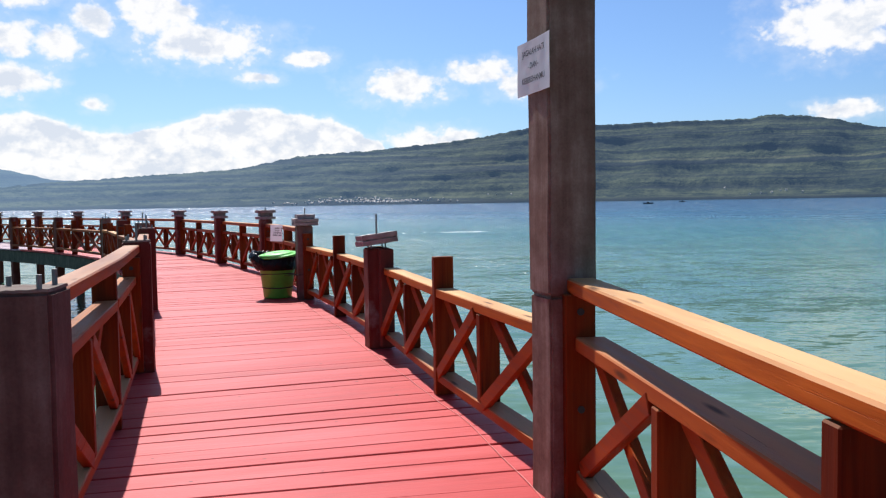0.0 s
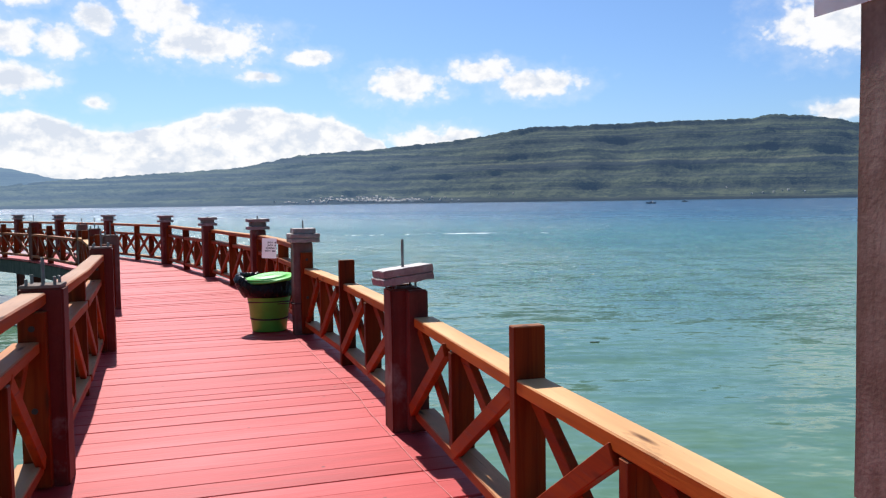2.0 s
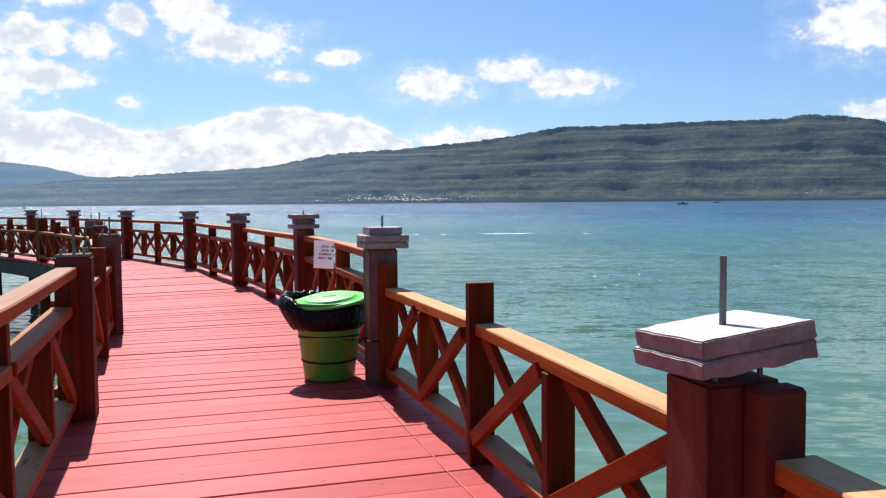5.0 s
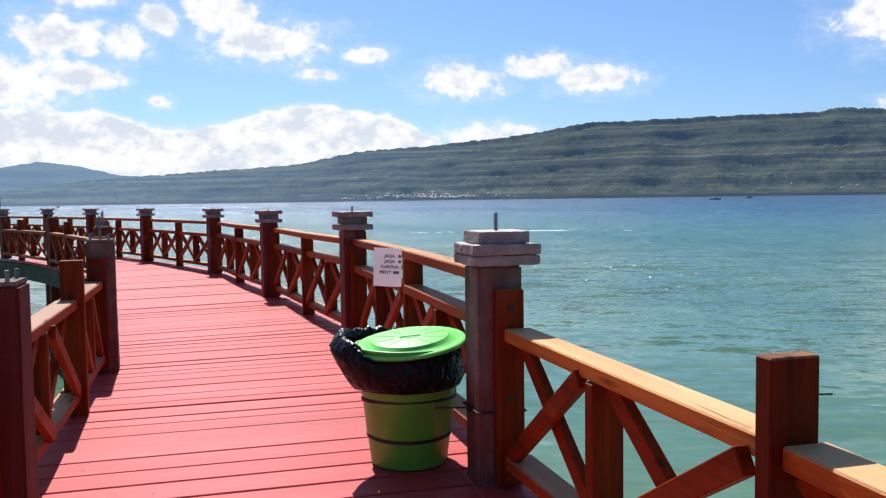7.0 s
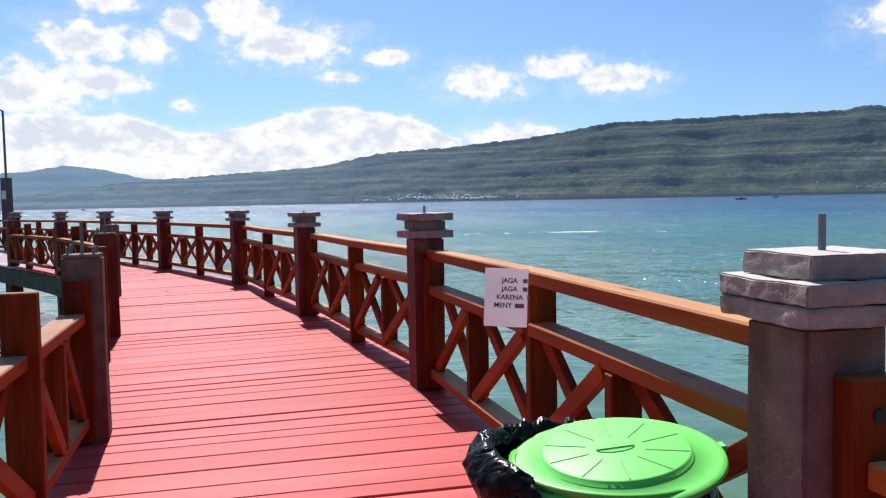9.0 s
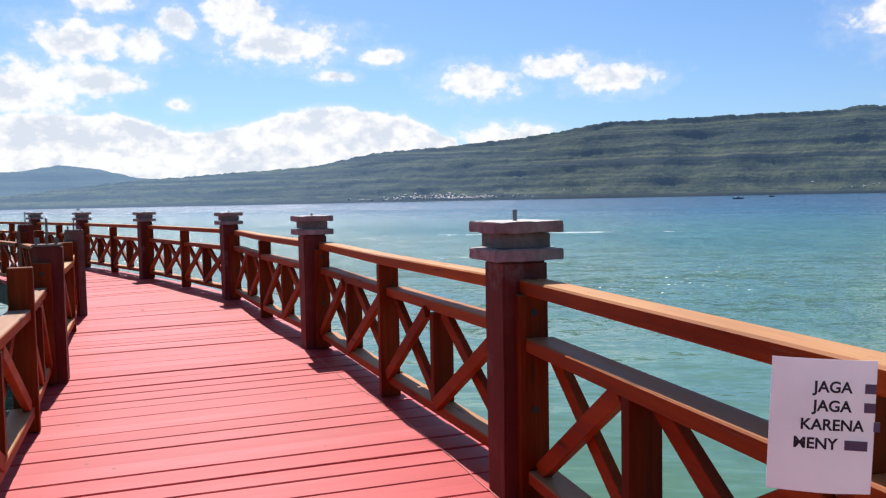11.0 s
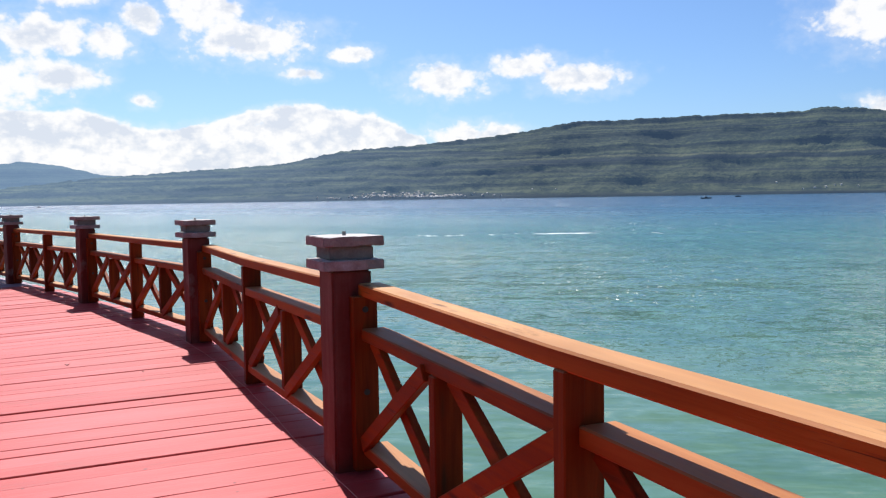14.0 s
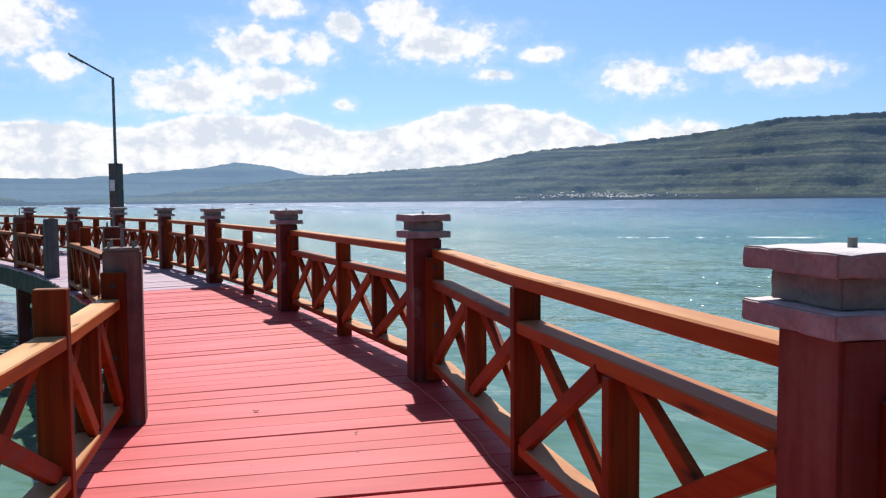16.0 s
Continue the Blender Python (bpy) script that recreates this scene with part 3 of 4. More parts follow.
def bar(p, q, wide, deep, side, bevel=0.005):
    """A straight piece from p to q; deep runs along side."""
    p, q, side = Vector(p), Vector(q), Vector(side).normalized()
    way = (q - p).normalized()
    up = way.cross(side).normalized()
    bm = block(0, (q - p).length, -wide / 2, wide / 2, -deep / 2, deep / 2, bevel)
    m = Matrix((way, up, side)).transposed().to_4x4()
    m.translation = p
    bm.transform(m)
    return bm


def turned(profile, steps=32, close=True):
    """A body of revolution about z from (radius, height) pairs."""
    bm = bmesh.new()
    rings = []
    for r, z in profile:
        rings.append([bm.verts.new((r * math.cos(2 * math.pi * i / steps), r * math.sin(2 * math.pi * i / steps), z)) for i in range(steps)])
    for a, b in zip(rings, rings[1:]):
        for i in range(steps):
            bm.faces.new((a[i], a[(i + 1) % steps], b[(i + 1) % steps], b[i]))
    if close:
        bm.faces.new(rings[0])
        bm.faces.new(rings[-1])
    return bm


def rod(r, z0, z1, steps=10, x=0.0, y=0.0):
    bm = turned([(r, z0), (r, z1)], steps)
    bmesh.ops.translate(bm, verts=bm.verts, vec=(x, y, 0))
    return bm


def heading(p, q):
    return math.degrees(math.atan2(q[1] - p[1], q[0] - p[0]))


# ---------------------------------------------------------------- plan
# column centres on the sea side and on the inner side of the curved boardwalk
SEA = [(1.35, -11.6), (1.5, -7.3), (1.42, -2.95), (0.945, 1.56), (-0.37, 5.63), (-1.895, 9.775), (-3.43, 13.743), (-5.513, 17.635), (-7.917, 21.645),
       (-10.95, 25.05), (-13.98, 28.0), (-16.8, 30.5), (-19.7, 32.6), (-22.9, 34.6), (-26.4, 36.6), (-30.5, 38.7), (-36, 41.2)]
INNER = [(-0.85, -12.0), (-0.78, -8.0), (-0.72, -3.7), (-0.95, 0.285), (-2.31, 4.57), (-3.85, 8.73), (-5.31, 12.30), (-7.27, 16.05), (-9.36, 19.93),
         (-12.65, 23.85), (-15.6, 26.5), (-17.72, 28.25), (-20.2, 30.0), (-23.8, 32.2), (-27.6, 34.2), (-32, 36.4), (-37, 38.7)]
DECK_Z, WATER_Z = 0.0, -1.75
HALF = 0.114


# ---------------------------------------------------------------- sea, hills
def sea():
    bm = bmesh.new()
    ring = [(-4400, -4400), (4400, -4400), (4400, 4400), (-4400, 4400)]
    bm.faces.new([bm.verts.new((x, y, WATER_Z)) for x, y in ring])
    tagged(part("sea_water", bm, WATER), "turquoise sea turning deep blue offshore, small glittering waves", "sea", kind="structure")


sea()


NEAR_RIDGE = [(46, 0.02), (42, 0.15), (37, 0.5), (32, 1.1), (27, 1.70), (24, 1.9), (21.5, 2.08), (15.6, 2.5), (13.2, 2.95), (11.1, 3.4), (5.1, 3.82), (-0.4, 4.4),
              (-5, 5.12), (-12.9, 5.2), (-19.4, 5.2), (-20.2, 5.38), (-22.5, 5.2), (-24.3, 4.9), (-26.4, 4.3), (-34, 3.6), (-50, 2.6), (-75, 1.2)]
FAR_RIDGE = [(80, 0.9), (62, 1.3), (52, 1.5), (46, 1.6), (42, 1.6), (36.2, 2.1), (33.4, 2.35), (31.5, 2.72), (29.3, 2.45), (27, 1.85), (22, 1.6), (15, 1.0)]


def hill_point(a, v, ridge, d0, d1, seed, terraces):
    """A point of a hillside at azimuth a and at v, from the shore (0) to the crest (1)."""
    crest = np.interp(a, [k for k, _ in ridge[::-1]], [e for _, e in ridge[::-1]])
    d = d0 + (d1 - d0) * v + 60 * noise.noise(Vector((a * 0.35, v * 2.0, seed)))
    top = d1 * math.tan(radians(crest))
    s = v + 0.16 * noise.noise(Vector((a * 0.30, v * 3.2, seed + 3))) * v * (1 - v) * 4
    if terraces:
        k = max(0.0, s) * terraces
        f = k - math.floor(k)
        f = f * 0.42 / 0.86 if f < 0.86 else 0.42 + (f - 0.86) / 0.14 * 0.58
        part_of = 0.42 + 0.55 * noise.noise(Vector((a * 0.4, v * 5, seed + 9)))
        s = s + (min(1.0, (math.floor(k) + f) / terraces) - s) * part_of
    z = top * s
    z += (noise.fractal(Vector((a * 1.7, v * 16, seed + 7)), 0.8, 2.1, 4) * 4 + noise.noise(Vector((a * 14, v * 40, seed))) * 3.0) * min(1, v * 6)
    if v > 0.96:
        z += 2.2 * abs(noise.noise(Vector((a * 7.5, seed, 2.0)))) + 3.0 * max(0.0, noise.noise(Vector((a * 2.1, seed, 8.0))))
    r = radians(a)
    return -math.sin(r) * d, math.cos(r) * d, max(z, -3)


def hills(name, ridge, d0, d1, rows, step, material, label, seed, terraces):
    """A hillside seen across the water: its crest follows the elevation angles of ridge."""
    azs = np.arange(ridge[-1][0], ridge[0][0], step)
    verts, faces = [], []
    n = len(azs)
    for j in range(rows + 1):
        for a in azs:
            x, y, z = hill_point(a, j / rows, ridge, d0, d1, seed, terraces)
            verts.append((x, y, z if j else WATER_Z - 1))
    for j in range(rows):
        for i in range(n - 1):
            b = j * n + i
            faces.append((b, b + n, b + n + 1, b + 1))
    # the back of the crest falls away
    base = len(verts)
    for a in azs:
        r = radians(a)
        verts.append((-math.sin(r) * (d1 + 500), math.cos(r) * (d1 + 500), -5))
    for i in range(n - 1):
        faces.append((rows * n + i, base + i, base + i + 1, rows * n + i + 1))
    me = bpy.data.meshes.new(name)
    me.from_pydata(verts, [], faces)
    me.materials.append(material)
    for p in me.polygons:
        p.use_smooth = True
    tagged(new(name, me), label, "hill", kind="structure")


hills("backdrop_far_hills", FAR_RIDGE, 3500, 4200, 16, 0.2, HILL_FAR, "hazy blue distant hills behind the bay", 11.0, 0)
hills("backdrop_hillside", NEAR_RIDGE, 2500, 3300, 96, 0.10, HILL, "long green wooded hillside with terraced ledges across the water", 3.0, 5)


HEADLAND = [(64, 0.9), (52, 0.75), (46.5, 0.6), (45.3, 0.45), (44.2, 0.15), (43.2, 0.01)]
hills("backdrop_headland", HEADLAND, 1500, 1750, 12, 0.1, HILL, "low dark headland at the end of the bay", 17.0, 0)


def village():
    """Small pale houses with sheet roofs strewn along the far shore."""
    rnd = random.Random(5)
    walls, roofs = bmesh.new(), bmesh.new()
    for k in range(182):
        if k < 172:
            a, v = rnd.gauss(6.8, 2.5), 0.02 + min(0.085, abs(rnd.gauss(0, 0.034)))
        else:
            a, v = rnd.choice((rnd.uniform(-23, -17), rnd.uniform(-4, 0))), rnd.uniform(0.05, 0.13)
        x, y, z = hill_point(a, v, NEAR_RIDGE, 2500, 3300, 3.0, 5)
        k = 1.0 if k < 172 else 0.6
        w, l, h = k * rnd.uniform(3.5, 6.5), k * rnd.uniform(4, 7.5), k * rnd.uniform(1.2, 2.0)
        m = Matrix.Translation((x, y, z + 1)) @ Matrix.Rotation(rnd.uniform(0, 3.14), 4, "Z")
        bmesh.ops.create_cube(walls, size=1.0, matrix=m @ Matrix.Diagonal((w, l, h + 3, 1)) @ Matrix.Translation((0, 0, 0.1)))
        co = [(-w / 2 - .5, -l / 2 - .5, h / 2), (w / 2 + .5, -l / 2 - .5, h / 2), (w / 2 + .5, l / 2 + .5, h / 2), (-w / 2 - .5, l / 2 + .5, h / 2),
              (0, -l / 2 - .5, h / 2 + 1.5), (0, l / 2 + .5, h / 2 + 1.5)]
        vs = [roofs.verts.new(m @ Vector((x, y, zz + 1.8))) for x, y, zz in co]
        for f in ((0, 3, 5, 4), (1, 4, 5, 2), (0, 4, 1), (3, 2, 5)):
            roofs.faces.new([vs[i] for i in f])
    base = tagged(new("village_houses"), "pale houses with sheet roofs along the far shore", "houses", kind="stuff")
    part("walls", walls, HOUSE, base)
    part("roofs", roofs, ROOF, base, "grey-white sheet metal roofs")


village()


def small_boat(az_deg, d, length, turn):
    r = radians(az_deg)
    boat = thing("fishing_boat", pose(-math.sin(r) * d, math.cos(r) * d, WATER_Z, 0, 0, turn), "small dark outrigger fishing boat on the water", "boat", "boats in the bay")
    bm = bmesh.new()
    n = 9
    rows = []
    for i in range(n):
        s = i / (n - 1) * 2 - 1
        w, lift = 0.55 * (1 - s * s) ** 0.6 + 0.02, 0.25 * s * s
        x = s * length / 2
        rows.append([bm.verts.new(c) for c in ((x, -w, 0.75 + lift), (x, -w * 0.6, 0.05), (x, 0, -0.15), (x, w * 0.6, 0.05), (x, w, 0.75 + lift))])
    for a, b in zip(rows, rows[1:]):
        for i in range(4):
            bm.faces.new((a[i], a[i + 1], b[i + 1], b[i]))
    part("hull", bm, BOAT, boat)
    part("cabin", block(-0.8, 0.7, -0.4, 0.4, 0.6, 1.6, 0.05), BOAT, boat)
    for s in (-1, 1):
        part("outrigger", bar((-length * .35, s * 1.9, 0.2), (length * .35, s * 1.9, 0.2), 0.12, 0.12, (0, 0, 1)), BOAT, boat)
        part("crossbeam", bar((s * length * .2, -1.95, 0.5), (s * length * .2, 1.95, 0.5), 0.08, 0.08, (0, 0, 1)), BOAT, boat)


small_boat(-12.8, 620, 8, 10)
small_boat(-15.0, 900, 8, 30)
small_boat(30.5, 950, 8, -35)


# ---------------------------------------------------------------- railings
RAILS = "railings along the boardwalk"


def bent(bm, o, near, mid, far, x_mid, span):
    """Shifts a piece sideways along a line that runs from near over mid to far, o pointing outwards."""
    for v in bm.verts:
        x = v.co.x
        if x < x_mid:
            d = near + (mid - near) * max(0.0, x) / x_mid
        else:
            d = mid + (far - mid) * min(1.0, (x - x_mid) / (span - x_mid))
        v.co.y += o * d
    return bm


def railing(p, q, side, top, label, end_top=0.985, part_way=0.5, raised=0.0, stub=1.052, mid_set=(0.01, 0.01, 0.01), top_set=(-0.015, -0.03, 0.0), post_set=-0.042, short_set=(0.0, 0.0)):
    """One bay of railing from column p to column q; side: +1 when the outside lies to the right of the way from p to q.
    mid_set, top_set: how far the inner faces of the rails lie outside the line of columns at the start, middle and end; short_set: the same for the short posts of both halves."""
    p, q = Vector(p), Vector(q)
    span = (q - p).length
    base = thing("railing", pose(p.x, p.y, DECK_Z, 0, 0, heading(p, q)), label, "railing", RAILS)
    rnd = random.Random(int(abs(p.x * 1000) + abs(p.y * 77)))
    # local axes: x along the bay, y to the left; o is the outside
    o = -side
    mid = span * part_way

    def ys(a, b):
        return (min(o * a, o * b), max(o * a, o * b))

    def jit(a=0.004):
        return rnd.uniform(-a, a)

    s0, s1 = HALF + 0.003, span - HALF - 0.003
    # rails under a handrail get the shaded tone, most open ones the sunlit
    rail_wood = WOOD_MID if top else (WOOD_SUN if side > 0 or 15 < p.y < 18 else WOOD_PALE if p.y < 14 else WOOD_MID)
    drop = (raised if side < 0 else -raised) if top else 0.0
    z_low, z_mid, z_top = (0.105, 0.168), (0.724 + raised, 0.788 + raised), (0.980 + drop, 1.048 + drop)
    post_top = z_top[0] - 0.001 if top else (stub if side < 0 else 1.018)
    t = 0.066
    for x, d in ((s0, mid_set[0]), (s1 - t, mid_set[2])):
        y0, y1 = ys(-0.035 + d * 0.6, 0.105 + d * 0.6)
        painted = end_top < 0.97 and x > s0
        if painted:
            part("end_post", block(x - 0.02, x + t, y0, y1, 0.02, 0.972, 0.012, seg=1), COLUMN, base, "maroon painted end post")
            continue
        ep = part("end_post", block(x, x + t, y0, y1, 0.02, min(post_top, end_top) + jit(0.004), 0.005), WOOD_Z, base)
        # flat dark discs added for the shade inside the bolt holes
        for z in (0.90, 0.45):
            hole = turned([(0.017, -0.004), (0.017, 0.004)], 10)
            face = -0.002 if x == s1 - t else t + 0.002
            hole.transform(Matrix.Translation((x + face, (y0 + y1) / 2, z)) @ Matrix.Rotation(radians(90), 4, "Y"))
            part("bolt", hole, HOLE_SHADE, ep)
    if top:
        post_set = max(post_set, top_set[1] - 0.002)
    y0, y1 = ys(post_set, post_set + 0.146)
    part("mid_post", block(mid - t / 2, mid + t / 2, y0, y1, 0.004, post_top + jit(), 0.005), WOOD_Z, base)
    halves = ((s0 + t, mid - t / 2), (mid + t / 2, s1 - t))
    for (a, b), d in zip(halves, short_set):
        y0, y1 = ys(jit(), 0.138)
        part("bottom_rail", bent(block(a + .001, b - .001, y0, y1, *z_low, 0.006), o, *mid_set, mid, span), WOOD_X, base)
        w, zj = jit(), jit()
        y0, y1 = ys(w, 0.136 + w)
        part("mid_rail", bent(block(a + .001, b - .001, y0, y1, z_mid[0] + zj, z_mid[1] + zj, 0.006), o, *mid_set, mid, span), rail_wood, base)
        c = (a + b) / 2 + 0.04 + jit(0.012)
        u = c / mid if c < mid else (span - c) / (span - mid)
        flush = mid_set[1] * u + (mid_set[0] if c < mid else mid_set[2]) * (1 - u)
        y0, y1 = ys(max(d, flush - 0.003), max(d, flush) + 0.130)
        part("short_post", block(c - t / 2, c + t / 2, y0, y1, z_low[1] + .002, z_mid[0] - .006, 0.005), WOOD_Z, base)
        for g, h in ((a, c - t / 2), (c + t / 2, b)):
            for y, hi, lo in ((d + 0.026, g, h), (d + 0.092, h, g)):
                sx = 0.034 if hi < lo else -0.034
                bb = bar((hi + sx, o * y, z_mid[0] - 0.004 + jit()), (lo - sx, o * y, z_low[1] + 0.002 + jit()), 0.082, 0.044, (0, 1, 0), 0.004)
                part("brace", bb, BRACE_X, base)
    if top:
        y0, y1 = ys(0.0, 0.128)
        bm = block(s0, s1, y0, y1, *z_top, 0.008)
        bmesh.ops.subdivide_edges(bm, edges=[e for e in bm.edges if abs(e.verts[0].co.x - e.verts[1].co.x) > 1], cuts=15)
        part("top_rail", bent(bm, o, *top_set, mid, span), WOOD_PALE if side < 0 else (WOOD_SUN if p.y < 5 else WOOD_TAN if 13 < p.y < 15 else WOOD_X), base, "tan timber handrail, top lightened as sunlit")
    return base


# sideways offsets of the rails between their columns, set to fit the camera's view
SEA_MID = {2: (0.0, 0.045, 0.01), 3: (-0.02, -0.028, 0.03), 4: (-0.005, 0.048, -0.01), 5: (0.019, 0.015, -0.025), 6: (0.02, 0.015, 0.03), 7: (0.0, -0.03, 0.03)}
SEA_TOP = {2: (0.0, -0.02, -0.005), 5: (0.0, 0.03, -0.03), 6: (0.012, -0.03, 0.04), 7: (-0.015, -0.046, 0.045)}
INNER_MID = {4: (-0.02, -0.045, 0.0), 5: (0.05, -0.008, -0.028), 7: (0.0, -0.049, -0.006)}
for i in range(len(SEA) - 1):
    topped = i not in (3, 4)
    words = "stained timber railing with crossed braces and a flat handrail" if topped else "stained timber railing with crossed braces and no handrail"
    railing(SEA[i], SEA[i + 1], 1, topped, words, 0.955 if i == 3 else 0.985, {2: 0.484, 4: 0.52, 6: 0.486}.get(i, 0.5), {4: 0.007, 6: 0.012, 7: 0.010}.get(i, 0.0), mid_set=SEA_MID.get(i, (0.01, 0.02, 0.01)),
            top_set=SEA_TOP.get(i, (-0.015, -0.02, 0.01)), post_set={4: 0.02, 3: -0.036, 6: -0.055}.get(i, -0.044),
            short_set={2: (0.02, 0.02), 3: (-0.04, -0.025), 4: (0.01, -0.005), 5: (0.012, 0.01), 6: (-0.012, 0.0), 7: (-0.03, 0.02)}.get(i, (0.0, 0.0)))
for i in range(len(INNER) - 1):
    if i in (2, 10):      # open at 10; bay 2 left out to fit the camera's view
        continue
    topped = i in (0, 1, 2, 3, 4)
    words = "weathered timber railing with crossed braces and a flat handrail" if topped else "weathered timber railing with crossed braces, handrail missing"
    railing(INNER[i], INNER[i + 1], -1, topped, words, 0.985, {3: 0.572, 5: 0.60, 7: 0.65}.get(i, 0.5 if topped else 0.62),
            {7: 0.028, 3: 0.042}.get(i, 0.0), 1.022 if i == 7 else 1.052, INNER_MID.get(i, (0.01, -0.03, 0.0)),
            (-0.02, -0.06, -0.03), -0.024 if i in (3, 4) else -0.05, (-0.02, -0.02))


# ---------------------------------------------------------------- columns
def along_at(line, i):
    a, b = line[max(i - 1, 0)], line[min(i + 1, len(line) - 1)]
    return heading(a, b)


def slab(half, z0, z1, rough=0.004, tilt=(0, 0)):
    bm = block(-half, half, -half, half, z0, z1, 0.004, 0.0, 9, 2)
    for v in bm.verts:
        k = noise.noise_vector(v.co * 11 + Vector((z0 * 50, half * 40, 0)))
        v.co += k * rough * 0.6 + noise.noise_vector(v.co * 38 + Vector((half * 70, z0 * 90, 4))) * rough * 0.6
        # knocked corners and chipped lips
        rim = max(abs(v.co.x), abs(v.co.y)) / half
        if rim > 0.93:
            chip = max(0.0, noise.noise(Vector((v.co.x * 17, v.co.y * 17, z0 * 40 + half * 90))) - 0.25)
            v.co.x *= 1 - chip * 0.06
            v.co.y *= 1 - chip * 0.06
            v.co.z -= chip * 0.012 * (1 if v.co.z > (z0 + z1) / 2 else -1)
    if tilt != (0, 0):
        bm.transform(Matrix.Translation((0, 0, z0)) @ Euler((radians(tilt[0]), radians(tilt[1]), 0)).to_matrix().to_4x4() @ Matrix.Translation((0, 0, -z0)))
    return bm


def aside(bm, dy):
    bm.transform(Matrix.Translation((0, dy, 0)))
    return bm


def shaft(half, z0, z1, rough=0.003):
    bm = block(-half, half, -half, half, z0, z1, 0.012, 0.0, 0, 2)
    long = [e for e in bm.edges if abs(e.verts[0].co.z - e.verts[1].co.z) > 0.5]
    bmesh.ops.subdivide_edges(bm, edges=long, cuts=18)
    for v in bm.verts:
        k = noise.noise_vector(Vector((v.co.x * 6, v.co.y * 6, v.co.z * 2.3)) + Vector((z1, half, 0)) * 9)
        v.co += Vector((k.x, k.y, 0)) * rough * 2
    return bm


def column(p, turn, style, label, group, paint=None, rise=0.0):
    base = thing("railing_column", pose(p[0], p[1], DECK_Z, 0, 0, turn), label, "column", group)
    deep = WATER_Z - 1.5
    if style == "capped":
        base.location.z += rise
        part("shaft", shaft(HALF, deep, 1.118), COLUMN, base)
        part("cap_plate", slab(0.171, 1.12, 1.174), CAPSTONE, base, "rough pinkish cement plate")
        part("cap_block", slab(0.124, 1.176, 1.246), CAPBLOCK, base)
        part("cap_plate", slab(0.171, 1.248, 1.302), CAPSTONE, base, "rough pinkish cement plate, top whitened as sunlit")
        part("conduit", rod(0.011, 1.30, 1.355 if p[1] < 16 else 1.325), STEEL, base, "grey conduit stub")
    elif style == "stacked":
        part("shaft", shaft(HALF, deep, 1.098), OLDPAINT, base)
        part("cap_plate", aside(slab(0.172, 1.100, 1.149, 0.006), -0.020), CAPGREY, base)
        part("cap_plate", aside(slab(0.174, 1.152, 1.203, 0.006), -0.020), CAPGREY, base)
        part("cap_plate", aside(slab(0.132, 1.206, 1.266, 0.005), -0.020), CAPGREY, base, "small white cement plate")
        part("conduit", aside(rod(0.0095, 1.264, 1.355), -0.020), STEEL, base, "grey conduit stub")
    elif style == "lifted":
        part("shaft", shaft(HALF, deep, 0.975), COLUMN, base)
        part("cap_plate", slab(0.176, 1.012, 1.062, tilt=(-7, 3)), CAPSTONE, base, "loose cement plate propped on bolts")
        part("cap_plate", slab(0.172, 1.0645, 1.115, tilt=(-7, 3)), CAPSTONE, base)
        part("conduit", rod(0.010, 1.08, 1.305), STEEL, base, "tall grey conduit")
        for x, y in ((0.07, 0.07), (0.07, -0.07), (-0.07, 0.07), (-0.07, -0.07)):
            part("bolt", rod(0.008, 0.97, 1.014 - 0.12 * y, 8, x, y), STEEL, base, "threaded steel bolt")
    elif style == "bolts":
        part("shaft", shaft(HALF, deep, 1.115 + rise), paint or COLUMN, base)
        part("mortar_bed", slab(0.108, 1.112 + rise, 1.122 + rise if rise else 1.128), CAPBLOCK, base, "flat grey mortar top")
        for x, y in ((0.075, 0.07), (0.07, -0.075), (-0.07, 0.075), (-0.075, -0.07)):
            part("bolt", rod(0.009, 1.12 + rise, 1.172 + rise * 0.7 + random.uniform(-0.01, 0.012), 8, x, y), STEEL, base, "threaded steel bolt")
        if not rise:
            part("conduit", rod(0.010, 1.12, 1.30 + random.uniform(-0.03, 0.05)), STEEL, base, "grey conduit stub")
    elif style == "bare":
        part("shaft", shaft(HALF, deep, 1.12), GREYCOL, base)
    return base


for i, p in enumerate(SEA):
    if i == 3:
        continue
    style = {4: "lifted", 5: "stacked"}.get(i, "capped")
    words = {"lifted": "maroon concrete column with a loose tilted cap on bolts", "stacked": "grey-brown concrete column topped by stacked cement plates",
             "capped": "maroon painted concrete column with a two-plate cement cap"}[style]
    column(p, along_at(SEA, i), style, words, "columns on the sea side", None, {6: 0.014, 7: -0.008}.get(i, 0.0))
for i, p in enumerate(INNER):
    style = "bare" if i == 11 else "bolts"
    words = "bare grey concrete column beside the railing" if style == "bare" else "maroon concrete column with bare bolts on top"
    if i in (6, 8):
        words = "weathered brown-grey concrete column with bare bolts on top"
    column(p, along_at(INNER, i), style, words, "columns on the inner side", {3: SHADEPAINT, 6: OLDPAINT, 8: OLDPAINT}.get(i), 0.03 if i == 3 else 0.0)

tall = thing("tall_column", pose(*SEA[3], DECK_Z, 0, 0, heading(SEA[3], SEA[4])), "tall weathered brown concrete column rising past the railing", "column")
part("lower_shaft", shaft(0.116, WATER_Z - 1.5, 0.965, 0.003), TALL, tall)
part("upper_shaft", shaft(0.121, 0.967, 4.2, 0.003), TALL, tall, "brown plastered upper shaft")


